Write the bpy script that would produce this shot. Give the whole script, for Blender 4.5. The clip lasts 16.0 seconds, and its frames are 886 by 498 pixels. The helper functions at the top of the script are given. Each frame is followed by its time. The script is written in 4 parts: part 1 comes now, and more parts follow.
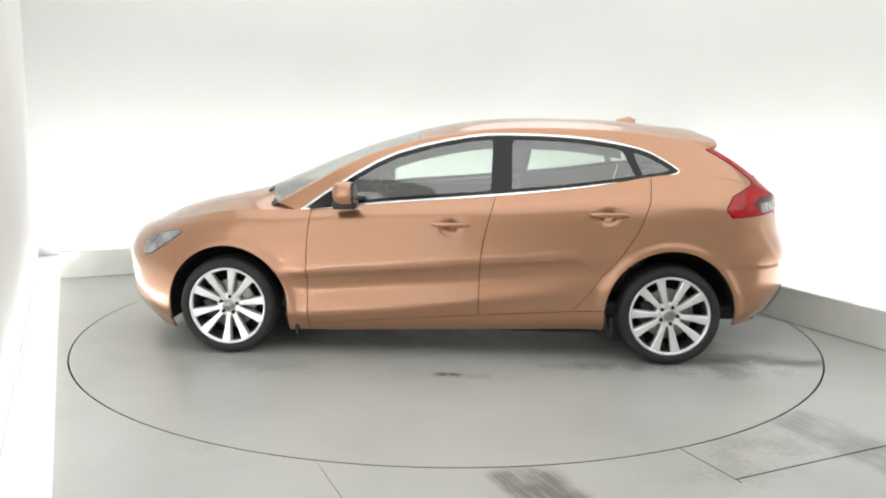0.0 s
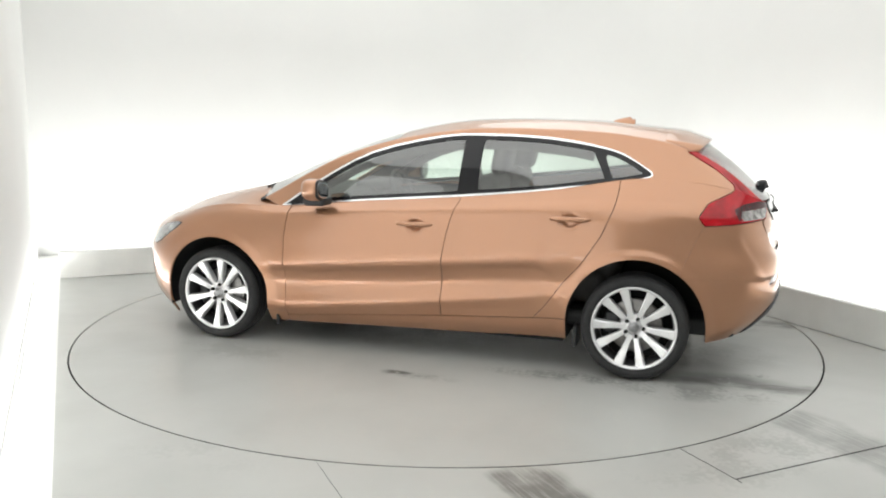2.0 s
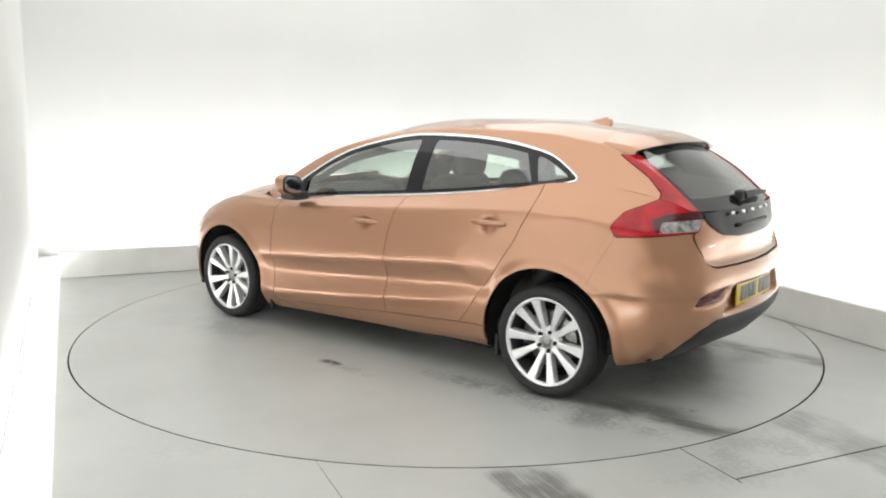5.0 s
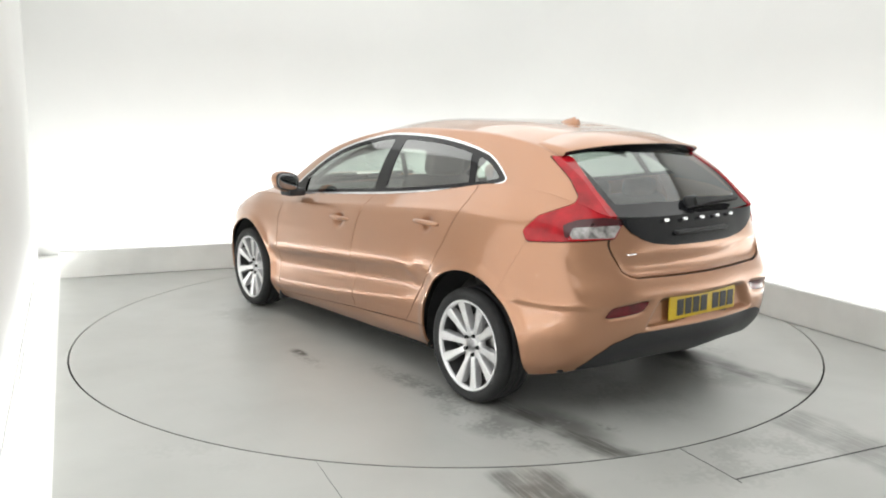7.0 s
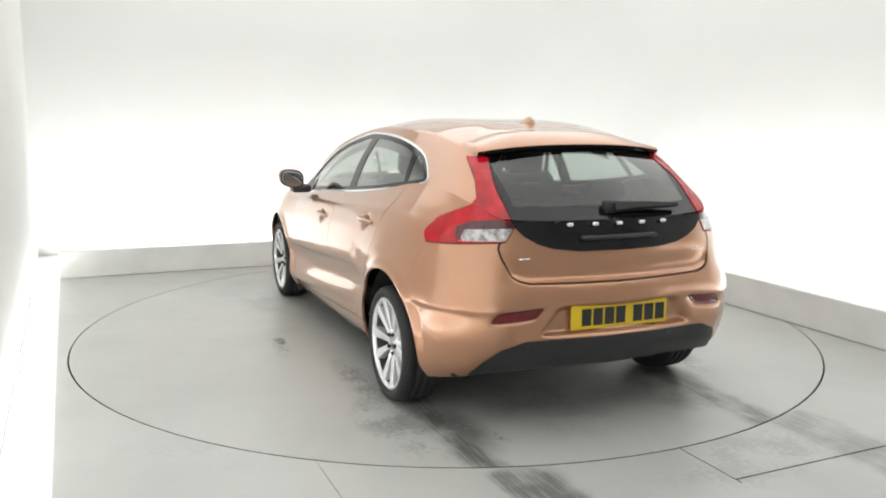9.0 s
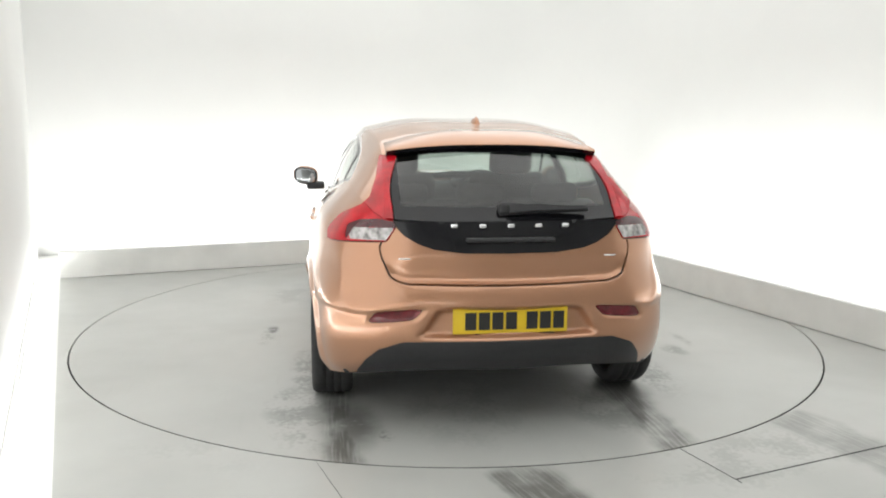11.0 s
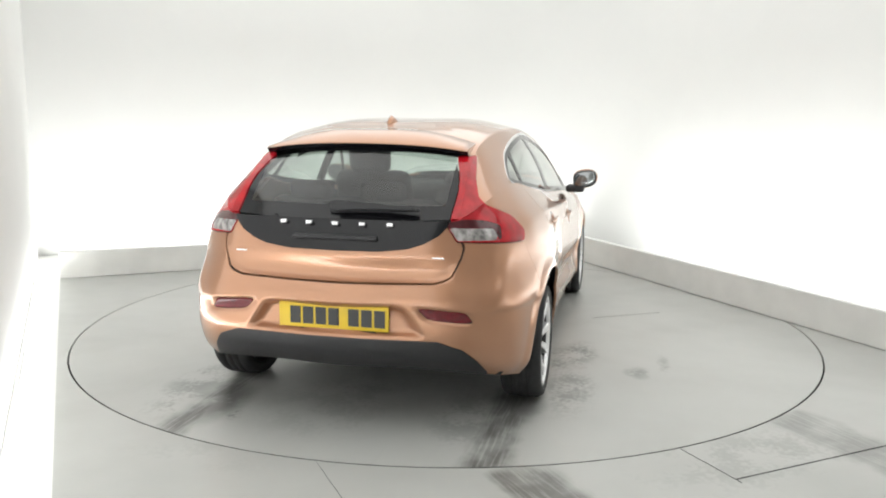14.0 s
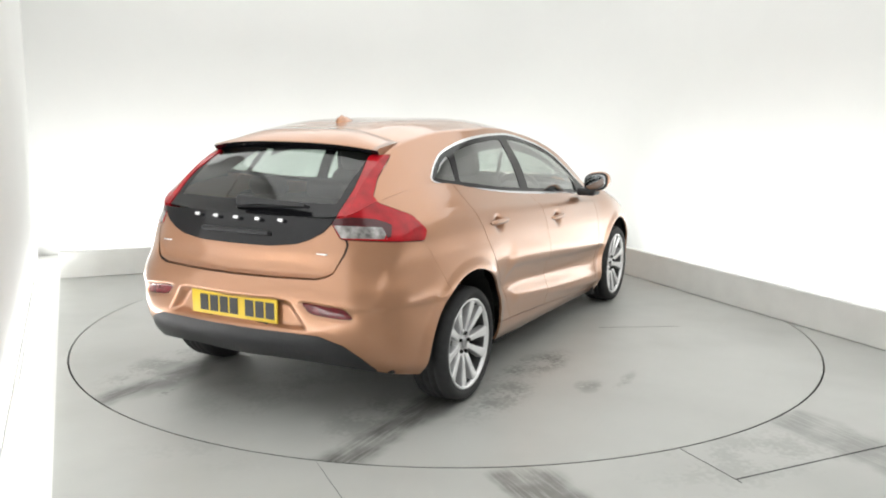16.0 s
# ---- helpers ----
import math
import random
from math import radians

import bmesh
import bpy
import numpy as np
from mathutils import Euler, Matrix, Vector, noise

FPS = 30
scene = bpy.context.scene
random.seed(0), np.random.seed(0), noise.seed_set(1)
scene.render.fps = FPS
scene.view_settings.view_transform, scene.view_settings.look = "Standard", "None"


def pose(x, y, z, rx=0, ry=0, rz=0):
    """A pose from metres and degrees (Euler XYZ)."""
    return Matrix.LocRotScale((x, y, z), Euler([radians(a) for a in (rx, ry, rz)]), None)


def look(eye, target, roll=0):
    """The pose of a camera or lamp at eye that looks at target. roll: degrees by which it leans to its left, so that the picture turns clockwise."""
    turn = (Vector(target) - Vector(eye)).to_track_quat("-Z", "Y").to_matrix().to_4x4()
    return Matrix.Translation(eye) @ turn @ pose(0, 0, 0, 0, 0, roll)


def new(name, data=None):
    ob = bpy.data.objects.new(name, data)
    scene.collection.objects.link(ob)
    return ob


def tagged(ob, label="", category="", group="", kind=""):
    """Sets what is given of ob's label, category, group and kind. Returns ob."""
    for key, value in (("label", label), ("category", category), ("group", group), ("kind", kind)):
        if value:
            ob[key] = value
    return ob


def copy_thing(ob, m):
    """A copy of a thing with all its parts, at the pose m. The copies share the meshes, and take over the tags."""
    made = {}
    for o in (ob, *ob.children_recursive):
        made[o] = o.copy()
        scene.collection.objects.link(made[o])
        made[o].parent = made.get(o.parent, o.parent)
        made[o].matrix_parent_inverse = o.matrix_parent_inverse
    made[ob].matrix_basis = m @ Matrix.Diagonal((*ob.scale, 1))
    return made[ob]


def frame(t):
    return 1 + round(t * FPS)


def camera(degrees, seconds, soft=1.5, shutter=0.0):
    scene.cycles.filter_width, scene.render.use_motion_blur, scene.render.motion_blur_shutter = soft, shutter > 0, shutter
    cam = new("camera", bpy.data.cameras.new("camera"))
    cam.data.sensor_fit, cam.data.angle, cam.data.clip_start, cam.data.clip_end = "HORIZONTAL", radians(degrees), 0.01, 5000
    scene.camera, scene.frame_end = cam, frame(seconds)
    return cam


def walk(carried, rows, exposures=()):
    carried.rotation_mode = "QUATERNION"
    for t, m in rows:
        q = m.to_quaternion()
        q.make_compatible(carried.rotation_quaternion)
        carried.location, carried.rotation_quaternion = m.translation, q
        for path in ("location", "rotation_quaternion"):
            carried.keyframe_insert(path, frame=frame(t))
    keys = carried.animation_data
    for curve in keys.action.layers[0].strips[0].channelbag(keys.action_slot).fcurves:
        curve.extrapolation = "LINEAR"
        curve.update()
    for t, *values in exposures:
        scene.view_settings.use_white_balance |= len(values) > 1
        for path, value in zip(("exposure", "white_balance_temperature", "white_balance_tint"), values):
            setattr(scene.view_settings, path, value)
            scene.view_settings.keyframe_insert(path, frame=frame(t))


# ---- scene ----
# ---------------- camera ----------------
EYE = (0.0, -5.590, 1.437)
TILT, PAN, ROLL = radians(9.41), radians(0.24), 0.474
cam = camera(56.38, 16.0, soft=2.0)
AIM = (EYE[0] - math.sin(PAN) * math.cos(TILT), EYE[1] + math.cos(PAN) * math.cos(TILT), EYE[2] - math.sin(TILT))
walk(cam, [(0.0, look(EYE, AIM, ROLL)), (16.0, look(EYE, AIM, ROLL))])

# ---------------- light ----------------
# the room stands turned against the camera's line
ROOM = pose(0, 0, 0, 0, 0, 24.5)   # room axes: x along the back kerb, y along the side kerb


def room(x, y, z=0.0):
    return ROOM @ Vector((x, y, z))


world = bpy.data.worlds.new("world")
scene.world = world
world.use_nodes = True
world.node_tree.nodes["Background"].inputs[0].default_value = (1.0, 1.0, 1.0, 1)
world.node_tree.nodes["Background"].inputs[1].default_value = 0.05


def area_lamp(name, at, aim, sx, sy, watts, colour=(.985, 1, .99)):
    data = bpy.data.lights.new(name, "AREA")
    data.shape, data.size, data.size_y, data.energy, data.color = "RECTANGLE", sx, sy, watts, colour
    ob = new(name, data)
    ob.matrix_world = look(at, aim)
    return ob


KERB_BACK, KERB_SIDE, LEFT_EDGE = 2.59, 2.21, -2.435
WALL_BACK, WALL_SIDE, WALL_LEFT, WALL_FRONT, ROOM_H = 3.9, 3.6, -2.66, -7.2, 3.6
# back and side lamps lie in the trough behind the kerb
area_lamp("wall_foot_lamp", room(.4, WALL_BACK - .55, -.12), room(.4, WALL_BACK, .25), 5.4, .15, 60)
area_lamp("wall_foot_lamp", room(WALL_SIDE - .55, -1.5, -.12), room(WALL_SIDE, -1.5, .25), 7.4, .15, 88)
# strip added on the left ledge, outside any trough, to whiten that wall
area_lamp("wall_foot_lamp", room(-2.61, -1.7, .03), room(WALL_LEFT, -1.7, .2), 10.6, .05, 60)
# unseen fill lamp added by the left wall to brighten the car's flank
area_lamp("left_fill_lamp", room(WALL_LEFT + .04, -2.7, 1.5), room(0, -2.7, 1.5), 3.8, 2.4, 26)
lamp = area_lamp("ceiling_lamp", room(.40, -.9, ROOM_H - .1), room(.40, -.9, 0), 6.0, 9.2, 182)
lamp.matrix_world = ROOM @ pose(.40, -.9, ROOM_H - .1)

# ---------------- materials ----------------
def material(name, colour, rough=0.5, metal=0.0, vary=0.0, scale=8.0, bump=0.0, bump_scale=60.0, coat=0.0, colour2=None, spec=0.5):
    m = bpy.data.materials.new(name)
    m.use_nodes = True
    nt = m.node_tree
    b = nt.nodes["Principled BSDF"]
    b.inputs["Roughness"].default_value = rough
    b.inputs["Metallic"].default_value = metal
    b.inputs["Coat Weight"].default_value = coat
    b.inputs["Coat Roughness"].default_value = 0.04
    b.inputs["Specular IOR Level"].default_value = spec
    b.inputs["Base Color"].default_value = (*colour, 1)
    if vary or colour2:
        tc = nt.nodes.new("ShaderNodeTexCoord")
        n = nt.nodes.new("ShaderNodeTexNoise")
        n.inputs["Scale"].default_value, n.inputs["Detail"].default_value = scale, 6
        nt.links.new(tc.outputs["Object"], n.inputs["Vector"])
        mix = nt.nodes.new("ShaderNodeMix")
        mix.data_type = "RGBA"
        other = colour2 or tuple(max(0.0, c * (1 - vary)) for c in colour)
        mix.inputs["A"].default_value, mix.inputs["B"].default_value = (*colour, 1), (*other, 1)
        ramp = nt.nodes.new("ShaderNodeMapRange")
        ramp.inputs[1].default_value, ramp.inputs[2].default_value = 0.35, 0.7
        nt.links.new(n.outputs["Fac"], ramp.inputs[0])
        nt.links.new(ramp.outputs[0], mix.inputs["Factor"])
        nt.links.new(mix.outputs["Result"], b.inputs["Base Color"])
    if bump:
        tc = nt.nodes.new("ShaderNodeTexCoord")
        n = nt.nodes.new("ShaderNodeTexNoise")
        n.inputs["Scale"].default_value, n.inputs["Detail"].default_value = bump_scale, 4
        nt.links.new(tc.outputs["Object"], n.inputs["Vector"])
        bp = nt.nodes.new("ShaderNodeBump")
        bp.inputs["Strength"].default_value, bp.inputs["Distance"].default_value = bump, 0.002
        nt.links.new(n.outputs["Fac"], bp.inputs["Height"])
        nt.links.new(bp.outputs["Normal"], b.inputs["Normal"])
    return m


def glass_material(name, tint, rough=0.0, least=0.05):
    m = bpy.data.materials.new(name)
    m.use_nodes = True
    nt = m.node_tree
    nt.nodes.clear()
    out = nt.nodes.new("ShaderNodeOutputMaterial")
    tr = nt.nodes.new("ShaderNodeBsdfTransparent")
    tr.inputs["Color"].default_value = (*tint, 1)
    gl = nt.nodes.new("ShaderNodeBsdfGlossy")
    gl.inputs["Roughness"].default_value = rough
    gl.inputs["Color"].default_value = (1, 1, 1, 1)
    lw = nt.nodes.new("ShaderNodeLayerWeight")
    lw.inputs["Blend"].default_value = 0.5
    pw = nt.nodes.new("ShaderNodeMath")
    pw.operation = "POWER"
    pw.inputs[1].default_value = 3.2
    nt.links.new(lw.outputs["Facing"], pw.inputs[0])
    fr = nt.nodes.new("ShaderNodeMath")
    fr.operation = "MULTIPLY_ADD"
    fr.inputs[1].default_value, fr.inputs[2].default_value = 0.85, least
    nt.links.new(pw.outputs[0], fr.inputs[0])
    mix = nt.nodes.new("ShaderNodeMixShader")
    nt.links.new(fr.outputs[0], mix.inputs[0])
    nt.links.new(tr.outputs[0], mix.inputs[1])
    nt.links.new(gl.outputs[0], mix.inputs[2])
    nt.links.new(mix.outputs[0], out.inputs["Surface"])
    return m


PAINT = material("copper_paint", (0.455, 0.230, 0.128), rough=0.29, metal=0.60, coat=1.0, vary=0.06, scale=900)
WALL = material("white_wall", (0.72, 0.72, 0.705), rough=0.9, vary=0.04, scale=0.7, bump=0.1, bump_scale=30)
KERB = material("kerb_paint", (0.78, 0.78, 0.755), rough=0.5, vary=0.15, scale=2.5, bump=0.05, bump_scale=60)
# unseen wall behind the camera: grey tuned to dim its reflections in the paint
BACKWALL = material("front_wall_grey", (0.50, 0.50, 0.49), rough=0.7, vary=0.1, scale=3)
GAP_BLACK = material("gap_black", (0.015, 0.015, 0.015), rough=0.9, vary=0.3, scale=20)


def floor_material(name, base, tracks=(), stains=()):
    """Painted steel floor. tracks: (x0, x1, y0, y1, strength) of tyre marks; stains: (x, y, rx, ry, strength) of dirt
    and darker patches.
    """
    m = material(name, base, rough=0.34)
    nt = m.node_tree
    N, link = nt.nodes.new, nt.links.new
    b = nt.nodes["Principled BSDF"]
    tc = N("ShaderNodeTexCoord")
    pos = tc.outputs["Object"]

    def math_node(op, a, c=None):
        n = N("ShaderNodeMath")
        n.operation = op
        for k, q in enumerate((a, c)):
            if q is None:
                continue
            if isinstance(q, (int, float)):
                n.inputs[k].default_value = q
            else:
                link(q, n.inputs[k])
        return n.outputs[0]

    def ramp(v, a, c):
        n = N("ShaderNodeMapRange")
        n.interpolation_type = "SMOOTHSTEP"
        n.inputs[1].default_value, n.inputs[2].default_value = a, c
        link(v, n.inputs[0])
        return n.outputs[0]

    def noise_node(scale, detail=5, stretch=(1, 1, 1)):
        mp = N("ShaderNodeMapping")
        mp.inputs["Scale"].default_value = stretch
        link(pos, mp.inputs["Vector"])
        n = N("ShaderNodeTexNoise")
        n.inputs["Scale"].default_value, n.inputs["Detail"].default_value = scale, detail
        link(mp.outputs[0], n.inputs["Vector"])
        return n.outputs["Fac"]

    # edges of the marks wander a little
    wob = N("ShaderNodeTexNoise")
    wob.inputs["Scale"].default_value, wob.inputs["Detail"].default_value = 9, 4
    link(pos, wob.inputs["Vector"])
    sub = N("ShaderNodeVectorMath")
    sub.operation = "MULTIPLY_ADD"
    link(wob.outputs["Color"], sub.inputs[0])
    sub.inputs[1].default_value = (0.09, 0.09, 0)
    link(pos, sub.inputs[2])
    sep = N("ShaderNodeSeparateXYZ")
    link(sub.outputs[0], sep.inputs[0])
    x, y = math_node("SUBTRACT", sep.outputs[0], 0.045), math_node("SUBTRACT", sep.outputs[1], 0.045)
    grit, cloud = noise_node(38, 6), noise_node(5, 5)
    mask = None
    for x0, x1, y0, y1, k in tracks:
        e = 0.05
        a = math_node("MULTIPLY", ramp(x, x0 - e, x0 + e), ramp(x, x1 + e, x1 - e))
        c = math_node("MULTIPLY", ramp(y, y0 - e, y0 + e), ramp(y, y1 + e, y1 - e))
        long_x = abs(x1 - x0) > abs(y1 - y0)
        tread = ramp(noise_node(1, 3, (4, 70, 1) if long_x else (70, 4, 1)), 0.32, 0.55)
        v = math_node("MULTIPLY", math_node("MULTIPLY", a, c), math_node("MULTIPLY", math_node("ADD", math_node("MULTIPLY", tread, 0.4), math_node("MULTIPLY", ramp(cloud, 0.25, 0.6), 0.6)), k))
        mask = v if mask is None else math_node("MAXIMUM", mask, v)
    for sx, sy, rx, ry, k in stains:
        d = math_node("SQRT", math_node("ADD", math_node("POWER", math_node("MULTIPLY", math_node("SUBTRACT", x, sx), 1 / rx), 2.0), math_node("POWER", math_node("MULTIPLY", math_node("SUBTRACT", y, sy), 1 / ry), 2.0)))
        v = math_node("MULTIPLY", ramp(d, 1.0, 0.2), math_node("MULTIPLY", ramp(math_node("ADD", math_node("MULTIPLY", cloud, 0.6), math_node("MULTIPLY", grit, 0.4)), 0.28 if k > .7 else .42, 0.46 if k > .7 else 0.58), k))
        mask = v if mask is None else math_node("MAXIMUM", mask, v)
    wear = math_node("MULTIPLY", ramp(noise_node(1.3, 6), 0.4, 0.75), 0.12)
    scratch = math_node("MULTIPLY", ramp(noise_node(2, 8, (1, 14, 1)), 0.60, 0.72), 0.025)
    worn = math_node("ADD", wear, scratch)
    mask = worn if mask is None else math_node("MAXIMUM", mask, worn)
    mix = N("ShaderNodeMix")
    mix.data_type = "RGBA"
    mix.inputs["A"].default_value, mix.inputs["B"].default_value = (*base, 1), (0.055, 0.052, 0.045, 1)
    link(mask, mix.inputs["Factor"])
    link(mix.outputs["Result"], b.inputs["Base Color"])
    rough = N("ShaderNodeMapRange")
    rough.inputs[3].default_value, rough.inputs[4].default_value = 0.28, 0.45
    link(cloud, rough.inputs[0])
    link(rough.outputs[0], b.inputs["Roughness"])
    bp = N("ShaderNodeBump")
    bp.inputs["Strength"].default_value, bp.inputs["Distance"].default_value = 0.06, 0.002
    link(noise_node(60, 3), bp.inputs["Height"])
    link(bp.outputs["Normal"], b.inputs["Normal"])
    return m


# the (2.3, .6) entry is a long darker patch along the side kerb
FLOOR = floor_material("floor_paint", (0.43, 0.435, 0.415), tracks=[(-.86, -.60, -3.4, -2.30, .75), (.63, .92, -3.4, -2.26, .5)], stains=[(2.3, .6, .25, 1.6, .35), (1.9, -1.0, .5, .3, .18), (-1.9, -1.6, .5, .5, .12), (.3, -2.6, .9, .4, .25)])
DISC = floor_material("turntable_paint", (0.43, 0.435, 0.415),
                      tracks=[(-2.45, -1.30, .70, .84, .85), (-2.45, -1.30, -.78, -.60, .85)],
                      # the (.2, 0) entry is a broad darker patch under the car
                      stains=[(-.09, 1.18, .13, .05, 1.0), (-.22, 1.2, .3, .08, .4), (-2.0, .57, .09, .06, .6), (-1.6, .98, .5, .22, .5), (-1.9, .85, .35, .3, .45), (-1.85, .70, .42, .15, .72), (-1.5, .80, .35, .16, .5), (-1.5, -.74, .4, .16, .72), (-.75, -.85, .5, .10, .6), (-1.0, .93, .7, .12, .55), (-.55, -.95, .35, .16, .7), (-.85, -1.30, .16, .1, .5), (-.65, -1.45, .25, .05, .35), (-1.2, -.95, .6, .2, .5), (-1.85, 1.13, .07, .06, .4), (-1.7, .15, .7, .5, .25), (.2, 0, 1.6, .9, .35), (-1.75, -.55, .5, .3, .4), (1.0, 1.1, .6, .25, .2)])
TYRE = material("tyre_rubber", (0.022, 0.022, 0.023), rough=0.75, vary=0.3, scale=30, bump=0.2, bump_scale=200)
ALLOY = material("alloy", (0.86, 0.86, 0.87), rough=0.22, metal=0.5, vary=0.08, scale=20)
BLACK = material("black_plastic", (0.02, 0.02, 0.022), rough=0.5, vary=0.2, scale=40, bump=0.1, bump_scale=300)
GLOSS_BLACK = material("gloss_black", (0.008, 0.008, 0.01), rough=0.09, spec=0.4, vary=0.3, scale=6)
CHROME = material("chrome", (0.90, 0.90, 0.91), rough=0.22, metal=0.8)
GLASS = glass_material("window_glass", (0.70, 0.78, 0.725), least=0.17)
DARK_GLASS = glass_material("rear_glass", (0.55, 0.60, 0.58))


# ---------------- mesh helpers ----------------
def part(name, bm, mat, parent=None, label="", smooth=True):
    me = bpy.data.meshes.new(name)
    if isinstance(bm, bmesh.types.BMesh):
        bm.to_mesh(me)
        bm.free()
    else:
        me.from_pydata([tuple(v) for v in bm[0]], [], bm[1])
    me.materials.append(mat)
    if smooth:
        me.shade_smooth()
    ob = new(name, me)
    if parent is not None:
        ob.parent = parent
    if label:
        ob["label"] = label
    return ob


def box_bm(x0, x1, y0, y1, z0, z1, bevel=0.0, seg=2):
    bm = bmesh.new()
    bmesh.ops.create_cube(bm, size=1)
    for v in bm.verts:
        v.co = Vector((x0 if v.co.x < 0 else x1, y0 if v.co.y < 0 else y1, z0 if v.co.z < 0 else z1))
    if bevel:
        bmesh.ops.bevel(bm, geom=bm.edges[:], offset=bevel, segments=seg, affect="EDGES", profile=0.5)
    return bm


# ---------------- room ----------------
def slab(name, x0, x1, y0, y1, z0, z1, mat, label, category, bevel=0.0):
    ob = part(name, box_bm(x0, x1, y0, y1, z0, z1, bevel), mat, smooth=False)
    ob.matrix_world = ROOM
    return tagged(ob, label, category, kind="structure")


R_DISC = 2.4015


def build_floor():
    """Steel plates round the turntable: a plate with a round hole, and plates before it."""
    bm = bmesh.new()
    n = 192
    ring = [(math.cos(2 * math.pi * i / n), math.sin(2 * math.pi * i / n)) for i in range(n)]
    hole = [bm.verts.new((R_DISC * c, R_DISC * s, 0)) for c, s in ring]
    x0, x1, y0, y1 = LEFT_EDGE - 0.02, R_DISC + 0.06, WALL_FRONT, KERB_BACK + 0.03
    rim = []
    for c, s in ring:
        k = min((x1 if c > 0 else -x0) / max(abs(c), 1e-6), (y1 if s > 0 else -y0) / max(abs(s), 1e-6))
        rim.append(bm.verts.new((c * k, s * k, 0)))
    low = [bm.verts.new((v.co.x, v.co.y, -.05)) for v in hole]
    for i in range(n):
        j = (i + 1) % n
        bm.faces.new((hole[i], rim[i], rim[j], hole[j]))
        bm.faces.new((hole[j], low[j], low[i], hole[i]))
    ob = part("floor", bm, FLOOR, smooth=False)
    ob.matrix_world = ROOM
    return tagged(ob, "grey painted steel floor with tyre marks round the turntable", "floor", kind="structure")


def build_walls():
    """One white sheet of wall, rounded where the back meets the side."""
    r, n = 1.5, 16
    path = [(WALL_LEFT, WALL_BACK)]
    for i in range(n + 1):
        a = math.pi / 2 * (1 - i / n)
        path.append((WALL_SIDE - r + r * math.cos(a), WALL_BACK - r + r * math.sin(a)))
    path.append((WALL_SIDE, WALL_FRONT))
    outer = [(WALL_LEFT, WALL_BACK + .1)] + [(x + .1, y + .1) for x, y in path[1:-1]] + [(WALL_SIDE + .1, WALL_FRONT)]
    bm = bmesh.new()
    rows = []
    for p, q in zip(path, outer):
        rows.append([bm.verts.new((*p, -.3)), bm.verts.new((*p, ROOM_H)), bm.verts.new((*q, ROOM_H)), bm.verts.new((*q, -.3))])
    for a, b in zip(rows, rows[1:]):
        for k in range(4):
            bm.faces.new((a[k], a[(k + 1) % 4], b[(k + 1) % 4], b[k]))
    bmesh.ops.recalc_face_normals(bm, faces=bm.faces)
    ob = part("wall_back", bm, WALL, smooth=False)
    for p in ob.data.polygons:
        p.use_smooth = abs(p.normal.z) < .5
    ob.matrix_world = ROOM
    tagged(ob, "white studio wall rounded into the side wall", "wall", kind="structure")


build_floor()
build_walls()
ob = slab("kerb_back", 0, 5.2, 0, .06, .003, .232, KERB, "low pale grey painted kerb along the back of the floor", "kerb", .006)
ob.matrix_world = ROOM @ pose(LEFT_EDGE - .02, KERB_BACK, 0, 0, 0, -2.1)
slab("kerb_side", KERB_SIDE, KERB_SIDE + .05, WALL_FRONT, 2.40, .003, .245, KERB, "low pale grey painted kerb along the side of the floor", "kerb", .006)
slab("ledge_left", -2.6375, LEFT_EDGE - .0203, WALL_FRONT, WALL_BACK, -.2, -.004, WALL, "white painted ledge beside the grey floor", "ledge")
slab("ground", WALL_LEFT, WALL_SIDE, WALL_FRONT, WALL_BACK, -0.3, -0.2, WALL, "white painted ground in the trough behind the kerb", "floor")
slab("wall_left", WALL_LEFT - 0.1, WALL_LEFT, WALL_FRONT, WALL_BACK + 0.1, -0.3, ROOM_H, WALL, "white studio wall lit evenly", "wall")
slab("wall_front", WALL_LEFT, WALL_SIDE, WALL_FRONT - 0.1, WALL_FRONT, -0.3, ROOM_H, BACKWALL, "unseen wall behind the camera, grey to dim the front light", "wall")
slab("ceiling", WALL_LEFT, WALL_SIDE, WALL_FRONT, WALL_BACK, ROOM_H, ROOM_H + 0.1, WALL, "white studio ceiling", "ceiling")
slab("trim_left", WALL_LEFT, -2.638, WALL_FRONT, WALL_BACK, -.2, -.002, WALL, "white skirting strip along the wall", "trim")


def joint(x0, x1, y0, y1, parent=None):
    ob = part("trim_joint" if parent is None else "joint", box_bm(x0, x1, y0, y1, -.01, .0012), GAP_BLACK, parent, smooth=False)
    if parent is None:
        ob.matrix_world = ROOM
        tagged(ob, "dark open joint between two floor plates", "joint", kind="structure")
    return ob


joint(-2.6385, -2.6370, -.35, 2.76)
joint(-1.4607, -1.4593, -3.4, -1.925)
joint(.0285, .0315, -2.77, -2.40)
joint(.0285, 2.4, -2.742, -2.736)
joint(2.245, 2.26, -1.26, -1.08)
# black sheet added below the disc, so the gap round it reads dark
slab("gap_backing", -2.42, 2.42, -2.42, 2.42, -.14, -.12, GAP_BLACK, "black sheet below the turntable, keeps the rim gap dark", "pit")

# ---------------- turntable ----------------
bm = bmesh.new()
R_IN = R_DISC - 0.010
bmesh.ops.create_cone(bm, cap_ends=True, segments=192, radius1=R_IN, radius2=R_IN, depth=0.08)
bmesh.ops.translate(bm, verts=bm.verts, vec=(0, 0, -0.04))
turntable = part("turntable", bm, DISC, smooth=False)
tagged(turntable, "round grey painted turntable with dark tyre marks", "turntable")
# band inside the gap: the shade there is put into its black colour
bm = bmesh.new()
n = 96
